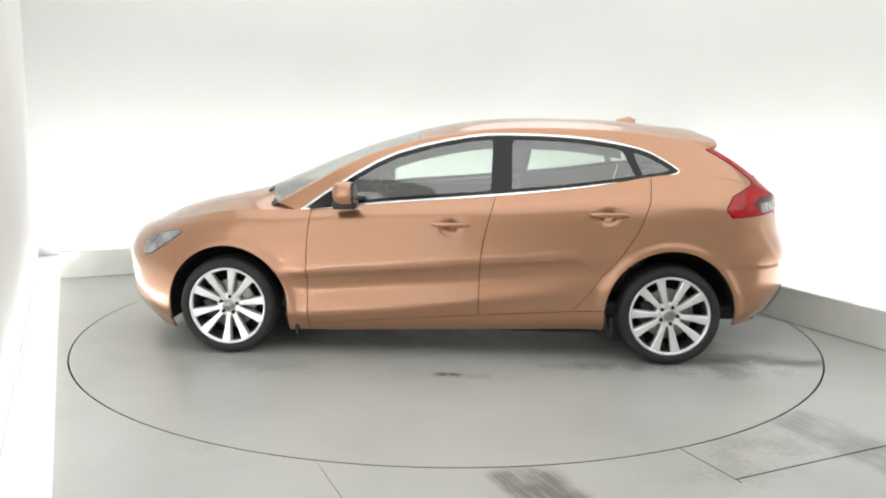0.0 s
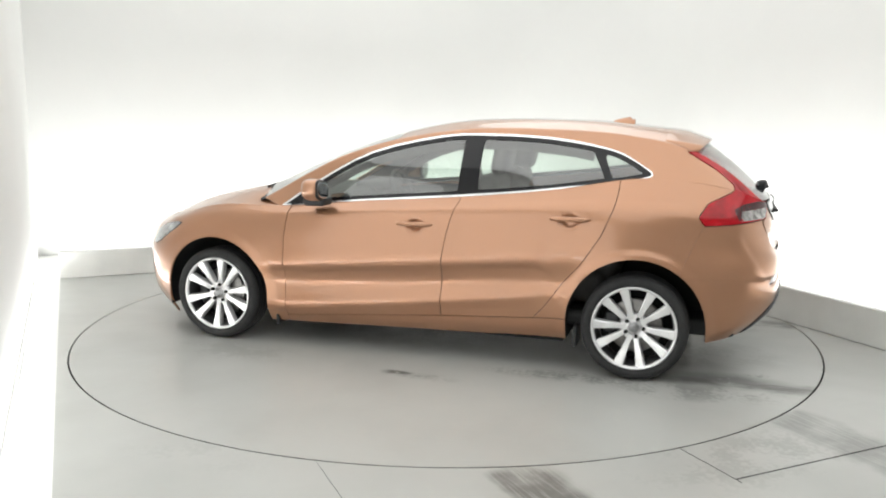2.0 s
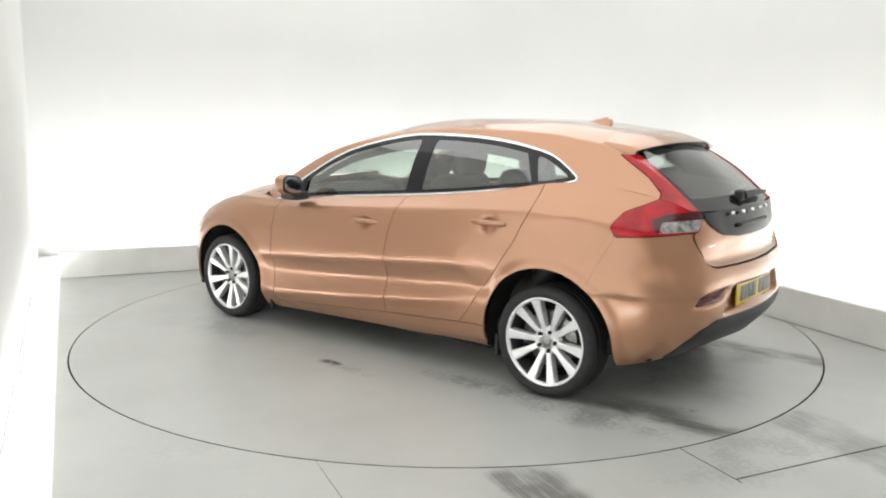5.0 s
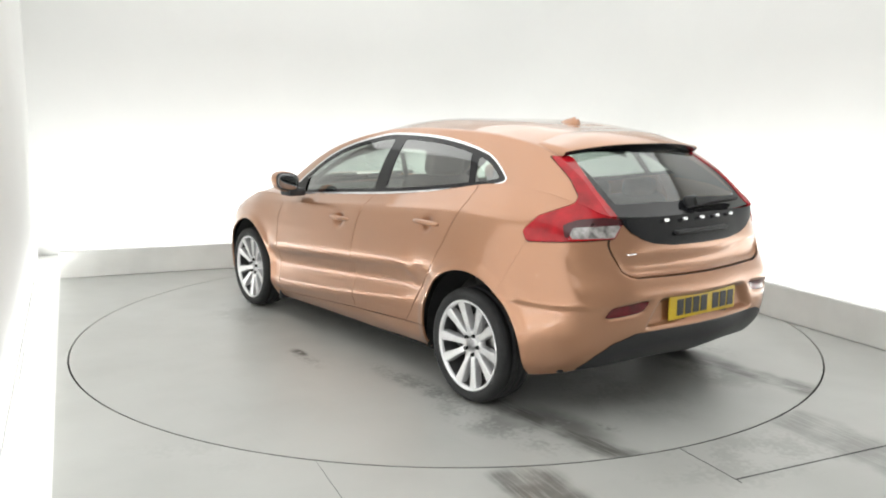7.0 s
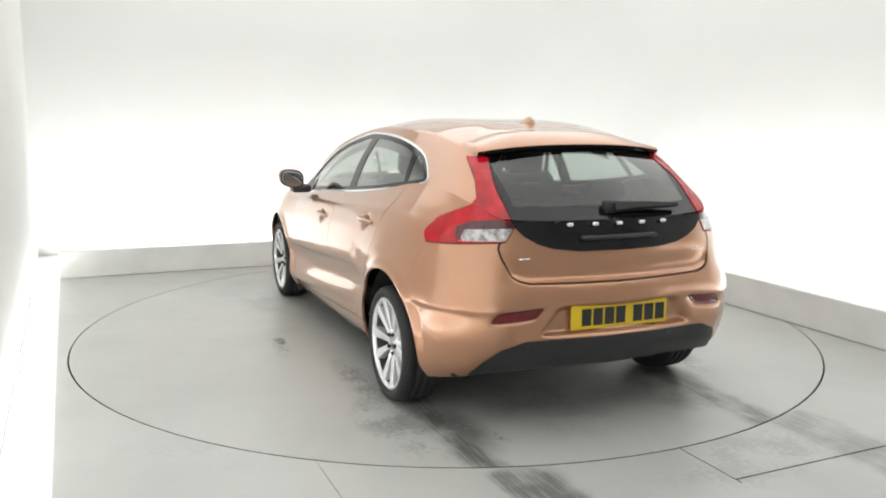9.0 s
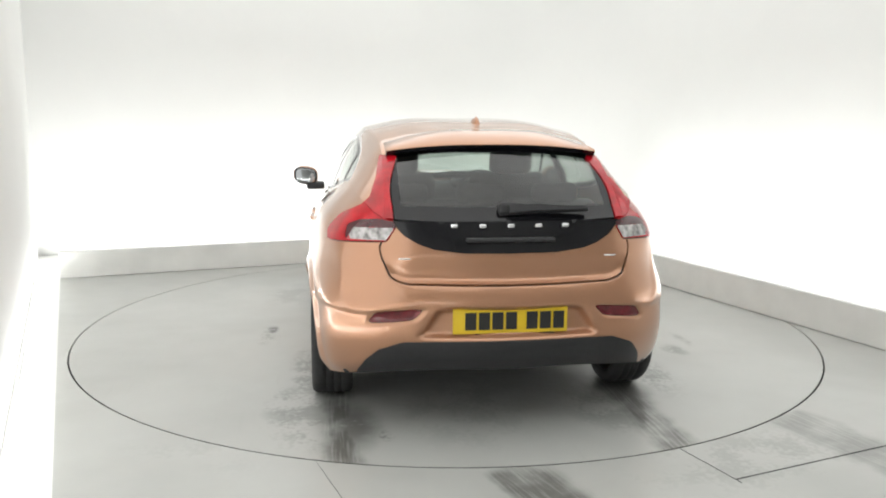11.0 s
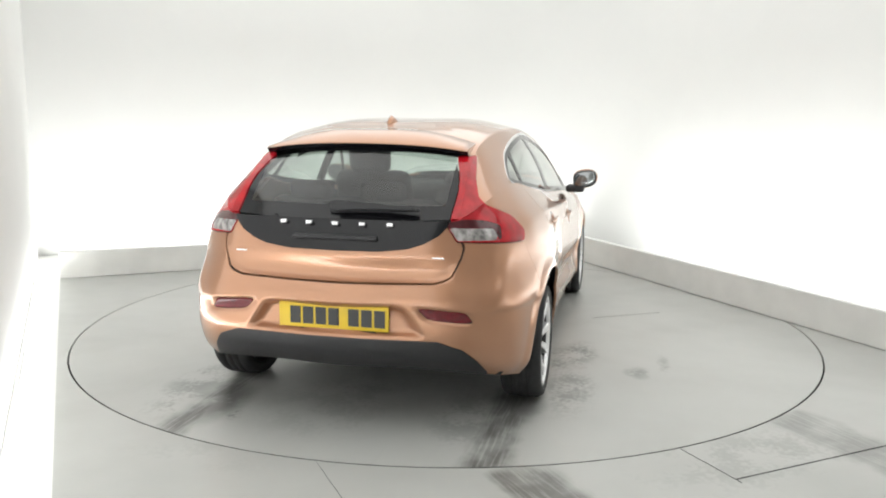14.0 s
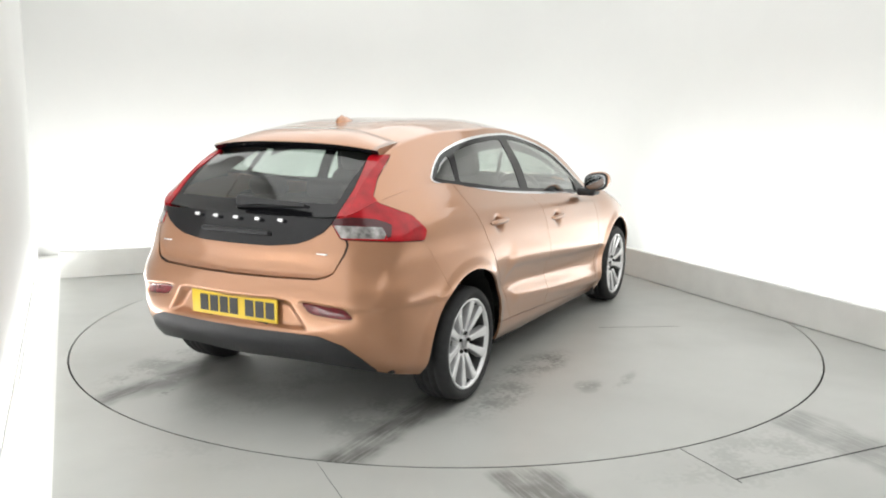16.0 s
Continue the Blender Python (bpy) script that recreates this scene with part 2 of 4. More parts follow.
for i in range(n):
    a, b = 2 * math.pi * i / n, 2 * math.pi * (i + 1) / n
    bm.faces.new([bm.verts.new((r * math.cos(t), r * math.sin(t), z)) for r, t, z in ((R_IN + .0015, a, -.002), (R_IN + .0015, b, -.002), (R_IN + .0015, b, -.08), (R_IN + .0015, a, -.08))])
part("rim_band", bm, GAP_BLACK, turntable, "black band in the rim gap, its shade in the colour")
ob = joint(-.277, .277, -.001, .001, turntable)
ob.location, ob.rotation_euler = (.515, -1.217, 0), (0, 0, radians(-57.4))

# ---------------- car surface ----------------
def hermite(ctrl, dens, closed_ends=(None, None)):
    """Smooth curve family through ctrl[k] (k along axis 0), with dens steps a span."""
    ctrl = np.asarray(ctrl, float)
    n = len(ctrl)
    d = np.linalg.norm(np.diff(ctrl, axis=0).reshape(n - 1, -1, 3), axis=2).mean(1) + 1e-6
    tt = np.concatenate([[0], np.cumsum(d)])
    tan = np.empty_like(ctrl)
    for i in range(n):
        a, b = ctrl[i - 1] if i else None, ctrl[i + 1] if i < n - 1 else None
        ha, hb = (d[i - 1] if i else None), (d[i] if i < n - 1 else None)
        if i == 0 and closed_ends[0] is not None:
            a, ha = ctrl[1] * closed_ends[0], d[0]
        if i == n - 1 and closed_ends[1] is not None:
            b, hb = ctrl[n - 2] * closed_ends[1], d[n - 2]
        if a is None:
            tan[i] = (b - ctrl[i]) / hb
        elif b is None:
            tan[i] = (ctrl[i] - a) / ha
        else:
            tan[i] = ((ctrl[i] - a) / ha * hb + (b - ctrl[i]) / hb * ha) / (ha + hb)
    out = []
    for i in range(n - 1):
        m = dens[i] if hasattr(dens, "__len__") else dens
        for s in np.linspace(0, 1, m, endpoint=False):
            h = d[i]
            out.append((2 * s ** 3 - 3 * s ** 2 + 1) * ctrl[i] + (s ** 3 - 2 * s ** 2 + s) * h * tan[i]
                       + (-2 * s ** 3 + 3 * s ** 2) * ctrl[i + 1] + (s ** 3 - s ** 2) * h * tan[i + 1])
    out.append(ctrl[-1])
    return np.array(out)


MIRROR = np.array([1.0, -1.0, 1.0])
# feature lines of the left half, each from the nose round the flank to the tail
LINE_BOTTOM = [(2.08, 0, 0.17), (2.005, 0.35, 0.17), (1.855, 0.6, 0.16), (1.67, 0.772, 0.15), (1.32, 0.82, 0.17), (0.88, 0.8, 0.165), (0.3, 0.8, 0.18), (-0.3, 0.8, 0.195), (-0.85, 0.8, 0.21), (-1.3, 0.82, 0.22), (-1.62, 0.8, 0.24), (-1.8, 0.74, 0.27), (-1.93, 0.6, 0.31), (-2, 0.3, 0.33), (-2.03, 0, 0.33)]
LINE_SILL = [(2.17, 0, 0.27), (2.095, 0.35, 0.27), (1.915, 0.65, 0.26), (1.69, 0.822, 0.24), (1.32, 0.86, 0.25), (0.88, 0.835, 0.215), (0.3, 0.838, 0.235), (-0.3, 0.84, 0.255), (-0.85, 0.845, 0.27), (-1.3, 0.87, 0.28), (-1.64, 0.84, 0.3), (-1.84, 0.765, 0.33), (-1.985, 0.6, 0.37), (-2.07, 0.3, 0.4), (-2.095, 0, 0.4)]
LINE_LOWER = [(2.2, 0, 0.38), (2.125, 0.35, 0.38), (1.935, 0.67, 0.36), (1.7, 0.837, 0.33), (1.32, 0.875, 0.33), (0.88, 0.862, 0.3), (0.3, 0.868, 0.345), (-0.3, 0.87, 0.4), (-0.85, 0.875, 0.45), (-1.3, 0.893, 0.45), (-1.65, 0.855, 0.44), (-1.875, 0.78, 0.45), (-2.025, 0.61, 0.47), (-2.09, 0.3, 0.48), (-2.118, 0, 0.48)]
LINE_HOLLOW = [(2.21, 0, 0.48), (2.135, 0.35, 0.48), (1.945, 0.67, 0.47), (1.7, 0.842, 0.45), (1.32, 0.885, 0.45), (0.88, 0.853, 0.43), (0.3, 0.848, 0.46), (-0.3, 0.85, 0.505), (-0.85, 0.868, 0.55), (-1.3, 0.9, 0.55), (-1.65, 0.853, 0.55), (-1.885, 0.775, 0.56), (-2.03, 0.61, 0.565), (-2.09, 0.3, 0.575), (-2.118, 0, 0.575)]
LINE_CREASE = [(2.215, 0, 0.57), (2.14, 0.35, 0.57), (1.945, 0.67, 0.56), (1.7, 0.842, 0.56), (1.32, 0.885, 0.57), (0.88, 0.872, 0.545), (0.3, 0.878, 0.575), (-0.3, 0.882, 0.62), (-0.85, 0.888, 0.66), (-1.3, 0.897, 0.66), (-1.65, 0.85, 0.66), (-1.885, 0.765, 0.66), (-2.03, 0.6, 0.66), (-2.09, 0.3, 0.67), (-2.11, 0, 0.67)]
LINE_FLANK = [(2.18, 0, 0.66), (2.105, 0.35, 0.66), (1.905, 0.65, 0.67), (1.67, 0.822, 0.68), (1.32, 0.872, 0.71), (0.88, 0.872, 0.71), (0.3, 0.878, 0.73), (-0.3, 0.88, 0.76), (-0.85, 0.883, 0.79), (-1.3, 0.878, 0.79), (-1.64, 0.82, 0.78), (-1.87, 0.728, 0.77), (-2, 0.575, 0.77), (-2.05, 0.3, 0.765), (-2.07, 0, 0.765)]
LINE_SHOULDER = [(2.114, 0, 0.72), (2.034, 0.35, 0.725), (1.848, 0.604, 0.745), (1.636, 0.7636, 0.775), (1.32, 0.83, 0.81), (0.88, 0.83, 0.83), (0.3, 0.842, 0.87), (-0.3, 0.845, 0.9), (-0.85, 0.842, 0.935), (-1.3, 0.828, 0.95), (-1.6, 0.79, 0.94), (-1.83, 0.712, 0.92), (-1.975, 0.545, 0.9), (-2.035, 0.3, 0.88), (-2.055, 0, 0.88)]
LINE_BELT = [(2.07, 0, 0.74), (1.9797, 0.35, 0.75), (1.8008, 0.571, 0.78), (1.5865, 0.7064, 0.82), (1.32, 0.765, 0.872), (0.9, 0.778, 0.882), (0.3, 0.775, 0.935), (-0.3, 0.768, 0.98), (-0.85, 0.752, 1.04), (-1.3, 0.695, 1.11), (-1.56, 0.672, 1.1), (-1.8, 0.632, 1.06), (-1.95, 0.55, 1), (-2, 0.3, 0.99), (-2.015, 0, 0.99)]
# from the foot of the windscreen over the roof's edge to the foot of the rear window
LINE_RAIL = [(1.03, .72, .92), (.48, .635, 1.205), (-.15, .565, 1.348), (-.75, .563, 1.366), (-1.25, .538, 1.333), (-1.5, .53, 1.283), (-1.72, .535, 1.18), (-1.95, .55, 1.0)]
LINE_TOP_MID = [(1.16, .40, .97), (.58, .36, 1.218), (-.08, .33, 1.388), (-.75, .33, 1.414), (-1.25, .32, 1.383), (-1.53, .30, 1.332), (-1.755, .29, 1.185), (-2.0, .3, .99)]
LINE_TOP = [(1.22, 0, .985), (.62, 0, 1.225), (-.05, 0, 1.395), (-.75, 0, 1.420), (-1.25, 0, 1.392), (-1.55, 0, 1.343), (-1.775, 0, 1.20), (-2.015, 0, .99)]
LINE_BONNET_MID = [(2.07, 0, .74), (1.93, .2, .785), (1.77, .33, .84), (1.57, .42, .89), (1.35, .48, .93), (1.10, .52, .962)]
LINE_BONNET = [(2.07, 0, .74), (1.92, 0, .80), (1.74, 0, .857), (1.57, 0, .90), (1.39, 0, .94), (1.22, 0, .975)]


class Sheet:
    """A piece of surface: points, normals, faces."""

    def __init__(self, v, n, f):
        self.v, self.n, self.f = v, n, f


def grid_sheet(g):
    r, c = g.shape[:2]
    v = g.reshape(-1, 3)
    f = [(i * c + j, i * c + j + 1, (i + 1) * c + j + 1, (i + 1) * c + j) for i in range(r - 1) for j in range(c - 1)]
    return v, f


def weld(pieces):
    vs, fs, key = [], [], {}
    for v, f in pieces:
        idx = []
        for p in v:
            k = tuple(np.round(p, 4))
            if k not in key:
                key[k] = len(vs)
                vs.append(np.array(p))
            idx.append(key[k])
        for q in f:
            q = [idx[i] for i in q]
            q = [a for i, a in enumerate(q) if a != q[i - 1]]
            if len(q) > 2:
                fs.append(tuple(q))
    return np.array(vs), fs


def patch(lines, du, dv, ends, top_end=None):
    c = np.array(lines, float)                                        # rows, columns, xyz
    a = hermite(c.transpose(1, 0, 2), du, ends).transpose(1, 0, 2)    # along the columns
    return hermite(a, dv, (None, top_end))


DU = [8, 8, 10, 14, 18, 26, 26, 26, 22, 18, 14, 14, 20, 20]     # columns a span
DV = [4, 7, 12, 13, 13, 9, 8]                                    # rows a span


def body_surface():
    low = patch([LINE_BOTTOM, LINE_SILL, LINE_LOWER, LINE_HOLLOW, LINE_CREASE, LINE_FLANK, LINE_SHOULDER, LINE_BELT], DU, DV, (MIRROR, MIRROR))
    k5, k12 = sum(DU[:5]), sum(DU[:12])
    belt_line = hermite(np.array(LINE_BELT), DU, (MIRROR, MIRROR))
    belt, rail = np.array(LINE_BELT[5:13]), np.array(LINE_RAIL)
    mid = (belt + rail) / 2 + np.array([0, .018, 0]) * np.array([[0], [1], [1.2], [1.1], [.1], [0], [.1], [0]])
    dn = DU[5:12]
    hr, hm = hermite(rail, dn), hermite(mid, dn)
    side = hermite(np.array([belt_line[k5:k12 + 1], hm, hr]), 14)
    top = hermite(np.array([hr, hermite(np.array(LINE_TOP_MID), dn), hermite(np.array(LINE_TOP), dn)]), 14, (None, MIRROR))
    d0 = DU[:5]
    bon = hermite(np.array([belt_line[:k5 + 1], hermite(np.array(LINE_BONNET_MID), d0), hermite(np.array(LINE_BONNET), d0)]), 10, (None, MIRROR))
    return low, side, top, bon


# ---------------- cutting the surface into panels ----------------
def poly_field(points, a=(1, 0, 0), b=(0, 0, 1)):
    """Signed distance to a closed outline in the projection on the axes a and b; negative inside."""
    p = np.array(points, float)
    a, b = np.array(a, float), np.array(b, float)

    def f(v):
        q = np.stack([v @ a, v @ b], 1)
        best = np.full(len(q), 1e9)
        inside = np.zeros(len(q), bool)
        for i in range(len(p)):
            s, e = p[i - 1], p[i]
            d = e - s
            t = np.clip(((q - s) @ d) / (d @ d + 1e-12), 0, 1)
            best = np.minimum(best, np.linalg.norm(q - s - t[:, None] * d, axis=1))
            cross = (s[1] > q[:, 1]) != (e[1] > q[:, 1])
            xs = s[0] + (q[:, 1] - s[1]) * d[0] / (d[1] if abs(d[1]) > 1e-12 else 1e-12)
            inside ^= cross & (q[:, 0] < xs)
        return np.where(inside, -best, best)
    return f


def line_field(points, axis=0, along=2):
    """Distance from an open line: coordinate axis minus its value on the line at the coordinate along."""
    p = np.array(sorted(points, key=lambda q: q[1]), float)
    return lambda v: v[:, axis] - np.interp(v[:, along], p[:, 1], p[:, 0])


def rounded(points, n=5, share=0.3):
    """An outline with its corners rounded off."""
    out = []
    p = [Vector(q) for q in points]
    for i in range(len(p)):
        a, b, c = p[i - 1], p[i], p[(i + 1) % len(p)]
        s, e = b.lerp(a, share), b.lerp(c, share)
        for k in range(n + 1):
            t = k / n
            out.append(tuple((1 - t) ** 2 * s + 2 * t * (1 - t) * b + t * t * e))
    return out


def smooth_outline(points, n=6):
    p = [np.array(q, float) for q in points]
    out, m = [], len(p)
    for i in range(m):
        a, b, c, d = p[i - 1], p[i], p[(i + 1) % m], p[(i + 2) % m]
        for k in range(n):
            t = k / n
            out.append(tuple(0.5 * (2 * b + (c - a) * t + (2 * a - 5 * b + 4 * c - d) * t * t + (3 * b - a - 3 * c + d) * t ** 3)))
    return out


def clip(sh, field, level=0.0, keep=-1):
    """The part of the sheet where keep * (field - level) > 0."""
    if not len(sh.f):
        return sh
    d = (field(sh.v) - level) * keep
    pos = d > 0
    nv, nn, nf, old, cut = [], [], [], {}, {}

    def vert(i):
        if i not in old:
            old[i] = len(nv)
            nv.append(sh.v[i])
            nn.append(sh.n[i])
        return old[i]

    def edge(i, j):
        k = (i, j) if i < j else (j, i)
        if k not in cut:
            i, j = k
            t = d[i] / (d[i] - d[j])
            cut[k] = len(nv)
            nv.append(sh.v[i] + t * (sh.v[j] - sh.v[i]))
            nn.append(sh.n[i] + t * (sh.n[j] - sh.n[i]))
        return cut[k]

    for q in sh.f:
        c = sum(1 for i in q if pos[i])
        if c == len(q):
            nf.append(tuple(vert(i) for i in q))
        elif c:
            out = []
            for a, i in enumerate(q):
                j = q[(a + 1) % len(q)]
                if pos[i]:
                    out.append(vert(i))
                if pos[i] != pos[j]:
                    out.append(edge(i, j))
            if len(out) > 2:
                nf.append(tuple(out))
    return Sheet(np.array(nv).reshape(-1, 3), np.array(nn).reshape(-1, 3), nf)


GAP = 0.0022


def split(sh, field, gap=GAP):
    return clip(sh, field, -gap, -1), clip(sh, field, gap, 1)


def mirrored(sh):
    m = np.array([1.0, -1.0, 1.0])
    return Sheet(sh.v * m, sh.n * m, [tuple(reversed(f)) for f in sh.f])


def joined(*sheets):
    """Sheets made one, with points that meet made one point."""
    vs, ns, fs, key = [], [], [], {}
    for sh in sheets:
        idx = []
        for p, n in zip(sh.v, sh.n):
            k = (round(p[0], 4), round(p[1], 4), round(p[2], 4))
            if k not in key:
                key[k] = len(vs)
                vs.append(p)
                ns.append(n)
            idx.append(key[k])
        for q in sh.f:
            q = [idx[i] for i in q]
            q = [a for i, a in enumerate(q) if a != q[i - 1]]
            if len(q) > 2 and len(set(q)) == len(q):
                fs.append(tuple(q))
    return Sheet(np.array(vs).reshape(-1, 3), np.array(ns).reshape(-1, 3), fs)


def panel(name, sh, mat, parent, label="", depth=0.012, lift=0.0, flange=None):
    """One panel: the outer skin with its own normals, and a flange turned inwards along its edge."""
    n = sh.n / (np.linalg.norm(sh.n, axis=1, keepdims=True) + 1e-9)
    v = sh.v + n * lift
    used = {}
    for q in sh.f:
        for a, i in enumerate(q):
            j = q[(a + 1) % len(q)]
            k = (min(i, j), max(i, j))
            used.setdefault(k, []).append((i, j))
    vs, ns, fs = list(v), list(n), list(sh.f)
    if depth:
        dup = {}
        edges = [e[0] for e in used.values() if len(e) == 1]
        side = {}
        for i, j in edges:
            t = v[j] - v[i]
            o = np.cross(t, n[i])
            for k in (i, j):
                side[k] = side.get(k, np.zeros(3)) + o / (np.linalg.norm(o) + 1e-9)

        def get(i):
            if i not in dup:
                dup[i] = (len(vs), len(vs) + 1)
                o = side[i] / (np.linalg.norm(side[i]) + 1e-9)
                vs.extend([v[i] - n[i] * 0.0, v[i] - n[i] * depth])
                ns.extend([o, o])
            return dup[i]
        for i, j in edges:
            a, b = get(i), get(j)
            fs.append((a[0], a[1], b[1], b[0]))
    me = bpy.data.meshes.new(name)
    me.from_pydata([tuple(p) for p in vs], [], fs)
    me.materials.append(mat)
    me.shade_smooth()
    me.normals_split_custom_set_from_vertices([tuple(p) for p in ns])
    ob = new(name, me)
    ob.parent = parent
    if label:
        ob["label"] = label
    return ob


def smoothstep(x, a, b):
    t = np.clip((x - a) / (b - a), 0, 1)
    return t * t * (3 - 2 * t)


ARCHES = ((1.318, 0.311, 0.368), (-1.318, 0.316, 0.380))
DLO = smooth_outline([(.888, .879), (.64, 1.05), (.315, 1.222), (-.12, 1.322), (-.42, 1.336), (-.69, 1.328), (-.89, 1.309), (-1.05, 1.281), (-1.18, 1.247), (-1.275, 1.20), (-1.345, 1.157), (-1.37, 1.135), (-1.33, 1.108), (-1.014, 1.058), (-.69, 1.017), (-.286, .979), (.294, .933), (.56, .908), (.84, .881)], 3)
TAIL_LIGHT = [(1.0, 1.255), (1.15, 1.255), (1.315, 1.105), (1.485, .972), (1.435, .902), (.86, .876), (.835, .925), (.94, .993), (1.17, 1.053), (1.195, 1.083), (1.14, 1.155)]
Q_AXIS = (-1, -1, 0)
REVERSE_LAMP = [(1.165, .950), (1.475, .964), (1.430, .907), (1.135, .90)]
LAMP_BEZEL = [(1.10, .962), (1.20, .985), (1.36, .998), (1.46, .990), (1.50, .972), (1.475, .962), (1.30, .957), (1.165, .948), (1.137, .902), (1.112, .905)]
TAILGATE = [(.0, 1.2), (.53, 1.2), (.535, 1.0), (.545, .93), (.574, .88), (.566, .837), (.53, .757), (.503, .740), (.455, .727), (.25, .722), (0, .720), (-.2, .72), (-.2, 1.2)]
BLACK_PANEL = [(-.2, 1.2), (.56, 1.2), (.535, 1.01), (.515, .985), (.467, .93), (.40, .893), (.335, .872), (.209, .858), (0, .856), (-.2, .856)]
RECESS = rounded([(.425, .485), (.318, .63), (-.318, .63), (-.425, .485)], 3, .12)
REFLECTOR = rounded([(.632, .553), (.595, .606), (.385, .622), (.432, .572)], 4, .2)
HEADLIGHT = smooth_outline([(1.90, .60), (1.865, .685), (1.745, .732), (1.65, .75), (1.60, .745), (1.67, .695), (1.75, .645), (1.835, .598)], 2)
DOOR_EDGE_FRONT = [(.812, 1.0), (.812, .88), (.826, .70), (.83, .55), (.828, .22), (.828, 0)]
DOOR_EDGE_MID = [(-.30, 1.0), (-.275, .93), (-.252, .85), (-.225, .74), (-.207, .62), (-.200, .45), (-.198, .26), (-.198, 0)]
DOOR_EDGE_REAR = [(-1.20, 1.12), (-1.198, 1.05), (-1.185, .963), (-1.124, .811), (-1.02, .652), (-.915, .534), (-.82, .40), (-.755, .33), (-.62, .16)]
DOOR_EDGE_LOW = [(.205, 0.9), (.255, .3), (.292, -.183), (.326, -.75), (.34, -1.0)]
HANDLES = ((-.032, .812, .0), (-.948, .882, .0))


RED = material("red_lamp_lens", (0.48, 0.006, 0.014), rough=0.12, coat=0.35, vary=0.45, scale=16, spec=0.3)
DARK_RED = material("dark_red_lens", (0.07, 0.008, 0.012), rough=0.15, coat=0.4, vary=0.4, scale=30)
REFLECTOR_RED = material("dark_red_reflector", (0.16, 0.008, 0.014), rough=0.15, coat=0.5, vary=0.4, scale=40, spec=0.4)
CLEAR = material("clear_lamp_lens", (0.50, 0.48, 0.47), rough=0.12, metal=0.3, vary=0.75, scale=34, coat=0.5)
HEAD = material("headlight_lens", (0.50, 0.52, 0.53), rough=0.08, metal=0.5, vary=0.75, scale=11, coat=1.0)
YELLOW = material("plate_yellow", (0.72, 0.50, 0.02), rough=0.35, vary=0.08, scale=10)
INK = material("plate_ink", (0.02, 0.02, 0.02), rough=0.4)
TRIM = material("interior_trim", (0.02, 0.021, 0.021), rough=0.7, vary=0.25, scale=12, bump=0.2, bump_scale=250)
SEAT = material("seat_leather", (0.04, 0.039, 0.035), rough=0.55, vary=0.2, scale=10, bump=0.2, bump_scale=120)
LINER = material("headliner", (0.18, 0.18, 0.165), rough=0.9, vary=0.05, scale=20)
WELL = material("wheel_well", (0.008, 0.008, 0.008), rough=0.9, vary=0.3, scale=15)
# rim inside: shade between the spokes is put into this darker colour
BARREL = material("rim_barrel", (0.07, 0.07, 0.072), rough=0.5, metal=0.5, vary=0.3, scale=20)
BRAKE = material("brake_disc", (0.30, 0.29, 0.28), rough=0.35, metal=0.9, vary=0.3, scale=30)


# colour darkened to stand for the dark cabin the glass would reflect
MIRROR_GLASS = material("mirror_glass", (0.32, 0.33, 0.34), rough=0.03, metal=1.0)


